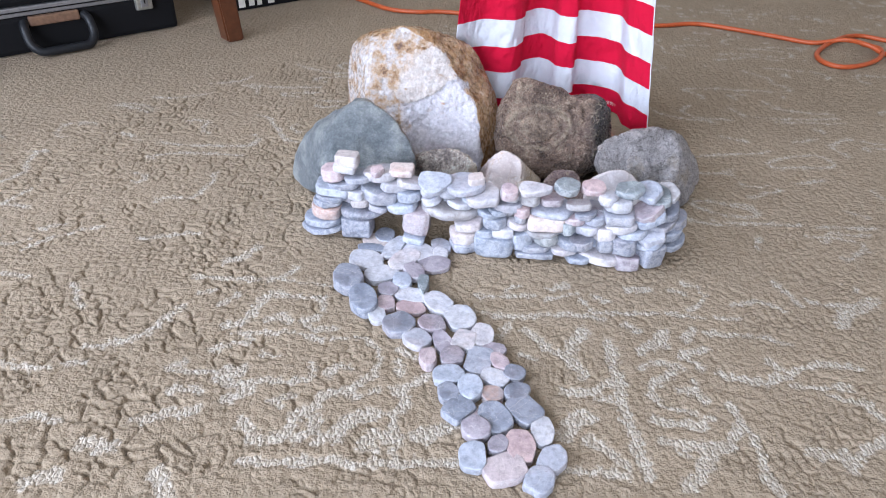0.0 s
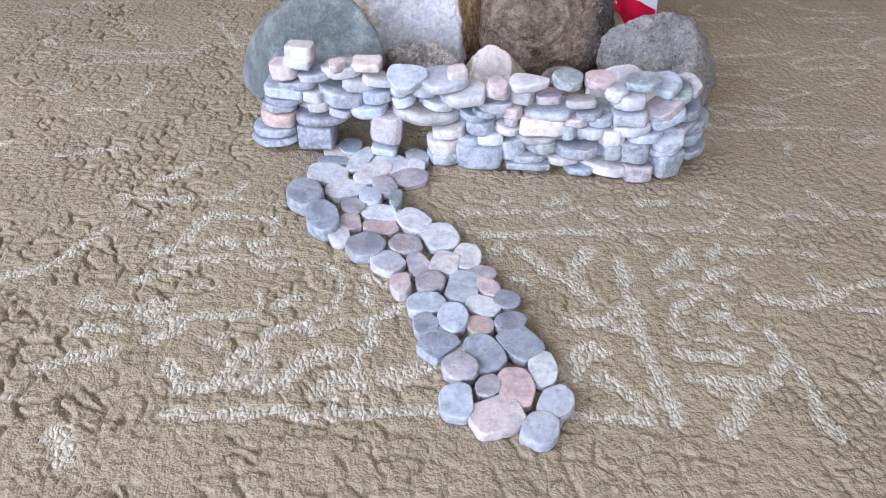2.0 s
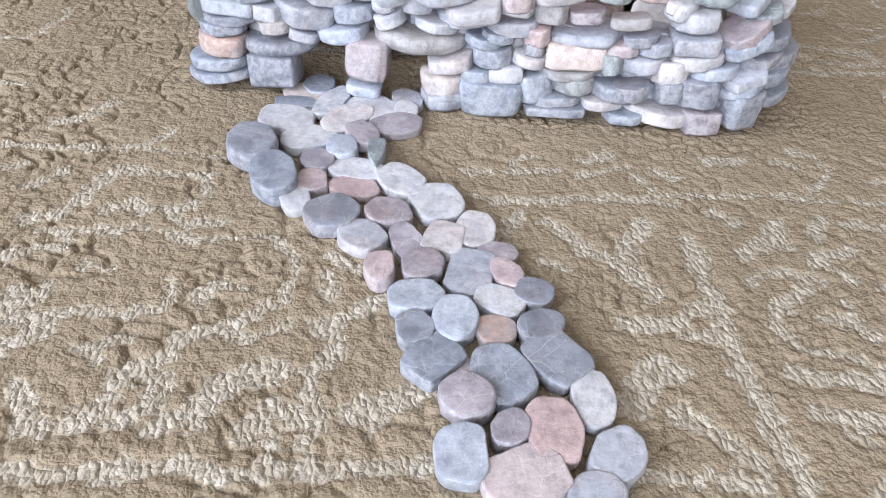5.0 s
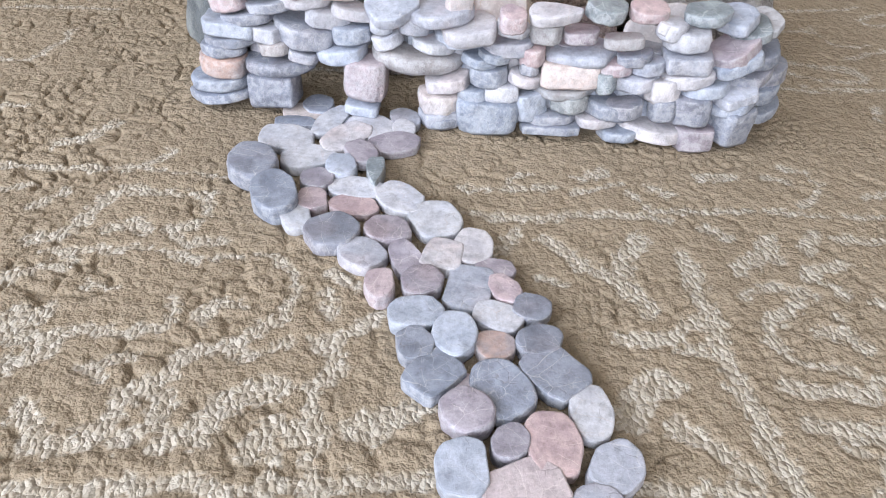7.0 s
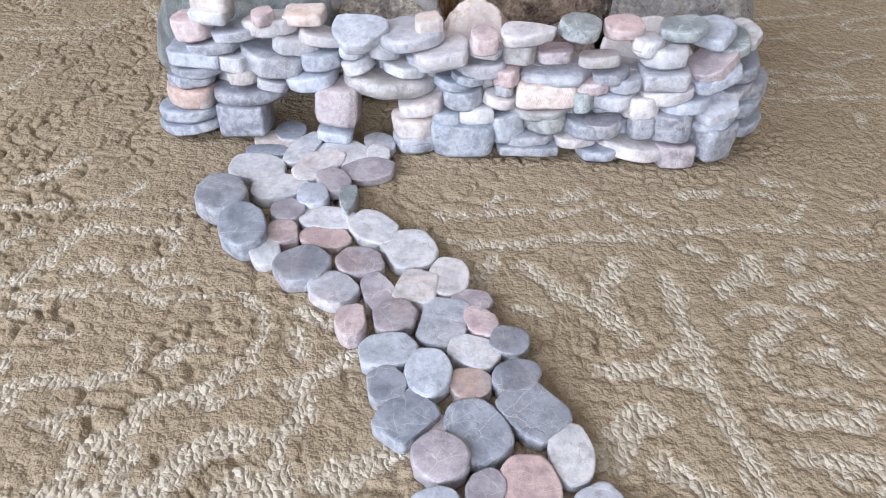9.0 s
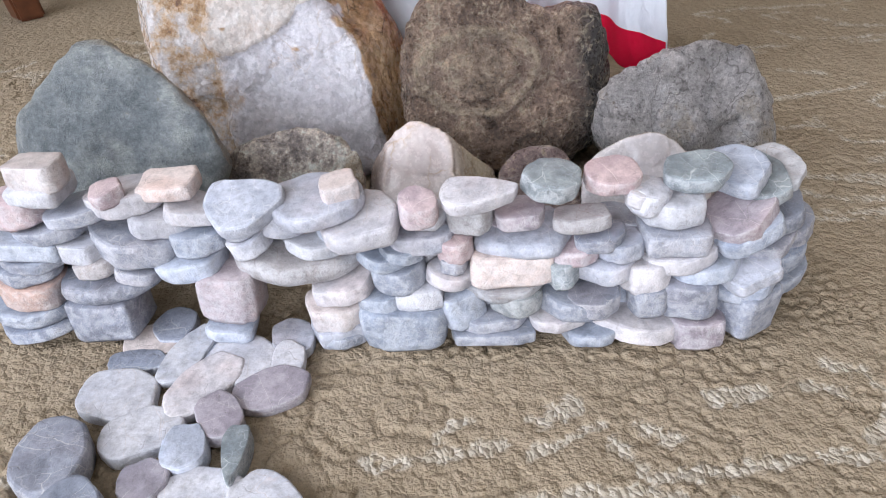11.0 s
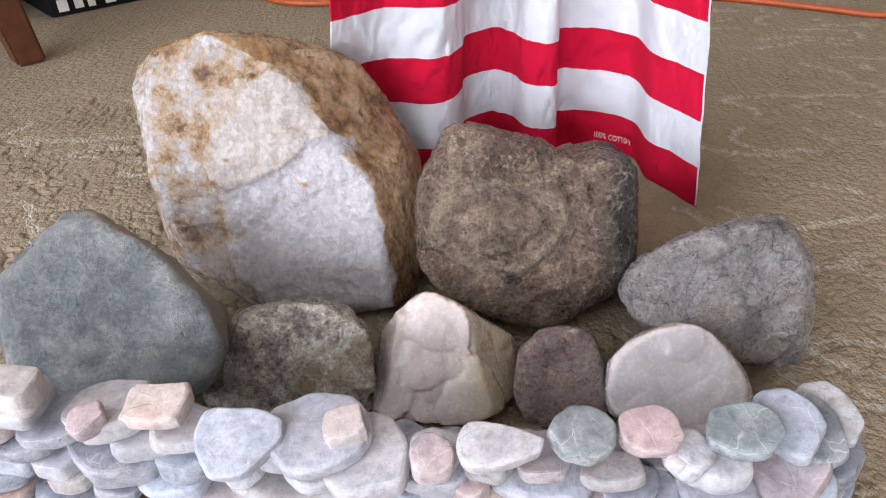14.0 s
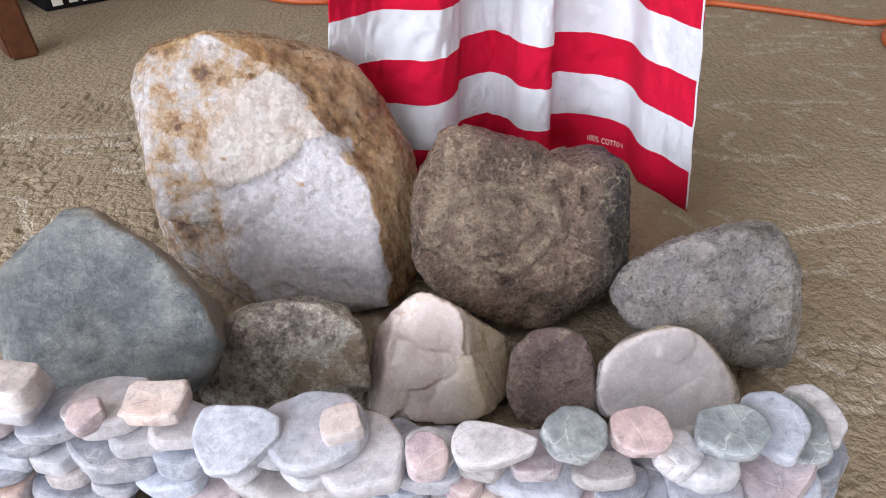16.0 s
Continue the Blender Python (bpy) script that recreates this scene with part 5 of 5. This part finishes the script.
def drape(s, z):
    """The cloth's surface: s from 0 to 1 across its folds, z up."""
    k = s * (len(FOLD) - 1)
    i = min(int(k), len(FOLD) - 2)
    x, y = FOLD[i] + (FOLD[i + 1] - FOLD[i]) * (k - i)
    up = z - 0.087
    mid = (x - 0.15) * 1.0
    crease = 0.0030 * noise.noise(Vector((s * 18, z * 26, 3.0))) + 0.0018 * noise.noise(Vector((s * 46, z * 80, 8.0))) + 0.0007 * noise.noise(Vector((s * 120, z * 150, 5.0))) + 0.0036 * abs(noise.noise(Vector((s * 17 + z * 12, z * 22 - s * 6, 1.0)))) + 0.0020 * abs(noise.noise(Vector((s * 34 - z * 20, z * 40 + s * 9, 4.0))))
    return Vector((x - 0.12 * up * mid / 0.15, y + 0.05 * up + crease, z))


def bandana():
    across, down, top = 280, 200, 0.31
    marks = [0.051, 0.087, 0.121, 0.156, 0.191, 0.226, 0.261, 0.296, 0.5]
    verts, faces, red = [], [], []
    levels = sorted(set(list(np.linspace(0.018, top, down)) + marks[:-1]))
    for z in levels:
        for a in range(across + 1):
            s = a / across
            low = 0.0165 * math.sin(math.pi * min(1.0, max(0.0, (s - 0.15) / 0.6))) ** 2
            q = drape(s, z - low * max(0.0, 1 - (z - 0.018) / 0.03))
            verts.append(q)
    for i in range(len(levels) - 1):
        mid = (levels[i] + levels[i + 1]) / 2
        stripe = sum(mid > m for m in marks)
        for a in range(across):
            k = i * (across + 1) + a
            faces.append((k, k + 1, k + across + 2, k + across + 1))
            red.append(stripe % 2)
    me = mesh_of("bandana", verts, faces, COTTON_RED)
    me.materials.append(COTTON_WHITE)
    me.polygons.foreach_set("material_index", red)
    ob = tagged(new("bandana", me), "red and white striped cotton bandana hanging in folds", "bandana")
    solid = ob.modifiers.new("thickness", "SOLIDIFY")
    solid.thickness, solid.offset = 0.0007, 1.0
    # stitched white hem along the free edge
    edge = [drape(1.0, z) + Vector((-0.0012, -0.0008, 0)) for z in np.linspace(0.02, top - 0.002, 24)]
    tube("hem_stitch", edge, 0.0007, COTTON_WHITE, ob, "white stitched edge", 2, 6)
    # printed words
    curve = bpy.data.curves.new("print", "FONT")
    curve.body, curve.size, curve.space_character = "100% COTTON", 1.0, 1.1
    words = new("print", curve)
    flat = bpy.data.meshes.new_from_object(words.evaluated_get(bpy.context.evaluated_depsgraph_get()))
    bpy.data.objects.remove(words)
    bm = bmesh.new()
    bm.from_mesh(flat)
    bmesh.ops.triangulate(bm, faces=bm.faces)
    bmesh.ops.subdivide_edges(bm, edges=bm.edges, cuts=2)
    wide = max(v.co.x for v in bm.verts)
    for v in bm.verts:
        q = drape(TEXT[0] + (TEXT[1] - TEXT[0]) * v.co.x / wide, TEXT[2] + 0.0068 * v.co.y)
        v.co = q + Vector((0.0, -0.0011, 0.0004))
    part("printed_text", bm, PRINT, ob, "small white printed words")


TEXT = (0.738, 0.798, 0.0270)
bandana()


# ---- the orange cord ----
def cord():
    r = 0.0045
    line = [(-0.33, 1.95, r), (-0.205, 1.838, r), (-0.147, 1.782, r), (-0.079, 1.722, r), (-0.018, 1.711, r), (0.035, 1.720, r), (0.20, 1.70, r), (0.36, 1.675, r), (0.486, 1.692, r),
            (0.569, 1.717, r), (0.634, 1.695, r), (0.714, 1.654, r), (0.779, 1.622, r), (0.834, 1.612, 0.016), (0.862, 1.574, 0.019), (0.905, 1.562, r), (0.99, 1.57, r), (1.20, 1.66, r)]
    loop = [(1.15, 1.55, r), (0.985, 1.636, r), (0.945, 1.660, r), (0.904, 1.684, r), (0.855, 1.660, 0.006), (0.790, 1.596, 0.006), (0.755, 1.546, r), (0.752, 1.503, r), (0.778, 1.484, r),
            (0.826, 1.503, r), (0.869, 1.535, 0.008), (0.888, 1.575, 0.012), (0.862, 1.598, 0.014)]
    ob = tube("extension_cord", line, r, CORD)
    tagged(ob, "orange rubber extension cord lying across carpet", "cord")
    tube("knot_loop", loop, r, CORD, ob)


cord()

# ---- under the table at the far side: case, box, table ----
SKEW = 42.6
ALONG = Vector((math.cos(radians(SKEW)), math.sin(radians(SKEW)), 0))
OUT = Vector((ALONG.y, -ALONG.x, 0))


def hard_case():
    thing = tagged(new("hard_case"), "black hard-shell case with aluminium trim lying on carpet", "case")
    base = Vector((-0.47, 1.554, 0))
    length, deep = 0.80, 0.30
    centre = base - ALONG * length / 2 - OUT * deep / 2
    thing.matrix_world = pose(*centre, 0, 0, SKEW)
    box_part("lower_shell", Matrix.Translation((0, 0, 0.031)), (length, deep, 0.062), CASE_BLACK, thing, 0.008)
    box_part("trim", Matrix.Translation((0, 0, 0.0695)), (length + 0.004, deep + 0.004, 0.015), ALUMINIUM, thing, 0.002)
    box_part("trim_seam", Matrix.Translation((0, 0, 0.0695)), (length + 0.0055, deep + 0.0055, 0.0022), CASE_BLACK, thing)
    box_part("upper_shell", Matrix.Translation((0, 0, 0.107)), (length, deep, 0.060), CASE_BLACK, thing, 0.008)
    f = -deep / 2
    lx = length / 2 - 0.060
    latch = box_part("latch", Matrix.Translation((lx, f - 0.006, 0.064)), (0.030, 0.010, 0.040), BRASSY, thing, 0.003)
    box_part("latch_slot", Matrix.Translation((lx, f - 0.0115, 0.060)), (0.013, 0.003, 0.020), ALUMINIUM, latch, 0.001)
    box_part("keyhole", Matrix.Translation((lx, f - 0.0135, 0.060)), (0.002, 0.002, 0.008), CASE_BLACK, latch)
    hx = length / 2 - 0.212
    line = [(hx - 0.047, f - 0.003, 0.052), (hx - 0.051, f - 0.014, 0.046), (hx - 0.051, f - 0.026, 0.024), (hx - 0.040, f - 0.034, 0.0105), (hx - 0.022, f - 0.036, 0.0092),
            (hx + 0.022, f - 0.036, 0.0092), (hx + 0.040, f - 0.034, 0.0105), (hx + 0.051, f - 0.026, 0.024), (hx + 0.051, f - 0.014, 0.046), (hx + 0.047, f - 0.003, 0.052)]
    handle = tube("handle", line, 0.0072, HANDLE_GREY, thing, "dark grey moulded handle", 6)
    # mount plate; its brown is a reflection put into the colour
    box_part("handle_plate", Matrix.Translation((hx, f - 0.004, 0.053)), (0.080, 0.010, 0.016), REFLECTION_BROWN, handle, 0.003, "mount plate, brown for a reflection")


def printed_box():
    thing = tagged(new("printed_box"), "black card box with pale print under a table", "box")
    base = Vector((-0.395, 1.668, 0))
    thing.matrix_world = pose(*(base + ALONG * 0.14 - OUT * 0.10), 0, 0, SKEW)
    box_part("carton", Matrix.Translation((0, 0, 0.06)), (0.28, 0.20, 0.12), BOX_BLACK, thing, 0.002)
    for x, w, z, h in ((-0.122, 0.014, 0.014, 0.016), (-0.100, 0.012, 0.015, 0.016), (-0.082, 0.010, 0.014, 0.016), (-0.055, 0.014, 0.014, 0.016), (0.03, 0.05, 0.012, 0.006), (0.09, 0.04, 0.016, 0.008)):
        box_part("print_bar", Matrix.Translation((x, -0.1008, z)), (w, 0.0016, h), BOX_PRINT, thing)


def side_table():
    thing = tagged(new("side_table"), "red-brown wooden table with slanted tapered legs", "table")
    foot = Vector((-0.351, 1.497, 0))
    thing.matrix_world = pose(*foot, 0, 0, SKEW)
    wide, deep, high = 0.95, 0.52, 0.52
    for sx, sy in ((0, 0), (1, 0), (0, 1), (1, 1)):
        bm = bmesh.new()
        for z0, w in ((0.0, 0.032), (high - 0.03, 0.046)):
            tilt = 0.09 * z0
            cx = -tilt if sx == 0 else -wide + tilt
            cy = tilt * 0.3 if sy == 0 else deep - tilt * 0.3
            for a, b in ((-1, -1), (1, -1), (1, 1), (-1, 1)):
                bm.verts.new((cx + a * w / 2, cy + b * w / 2, z0))
        bm.verts.ensure_lookup_table()
        v = bm.verts
        for q in ((3, 2, 1, 0), (4, 5, 6, 7), (0, 1, 5, 4), (1, 2, 6, 5), (2, 3, 7, 6), (3, 0, 4, 7)):
            bm.faces.new([v[i] for i in q])
        bmesh.ops.bevel(bm, geom=list(bm.edges), offset=0.003, segments=2, affect="EDGES")
        part("leg", bm, WOOD, thing)
    box_part("tabletop", Matrix.Translation((-wide / 2, deep / 2, high - 0.015)), (wide + 0.06, deep + 0.06, 0.03), WOOD, thing, 0.005)


hard_case()
printed_box()
side_table()
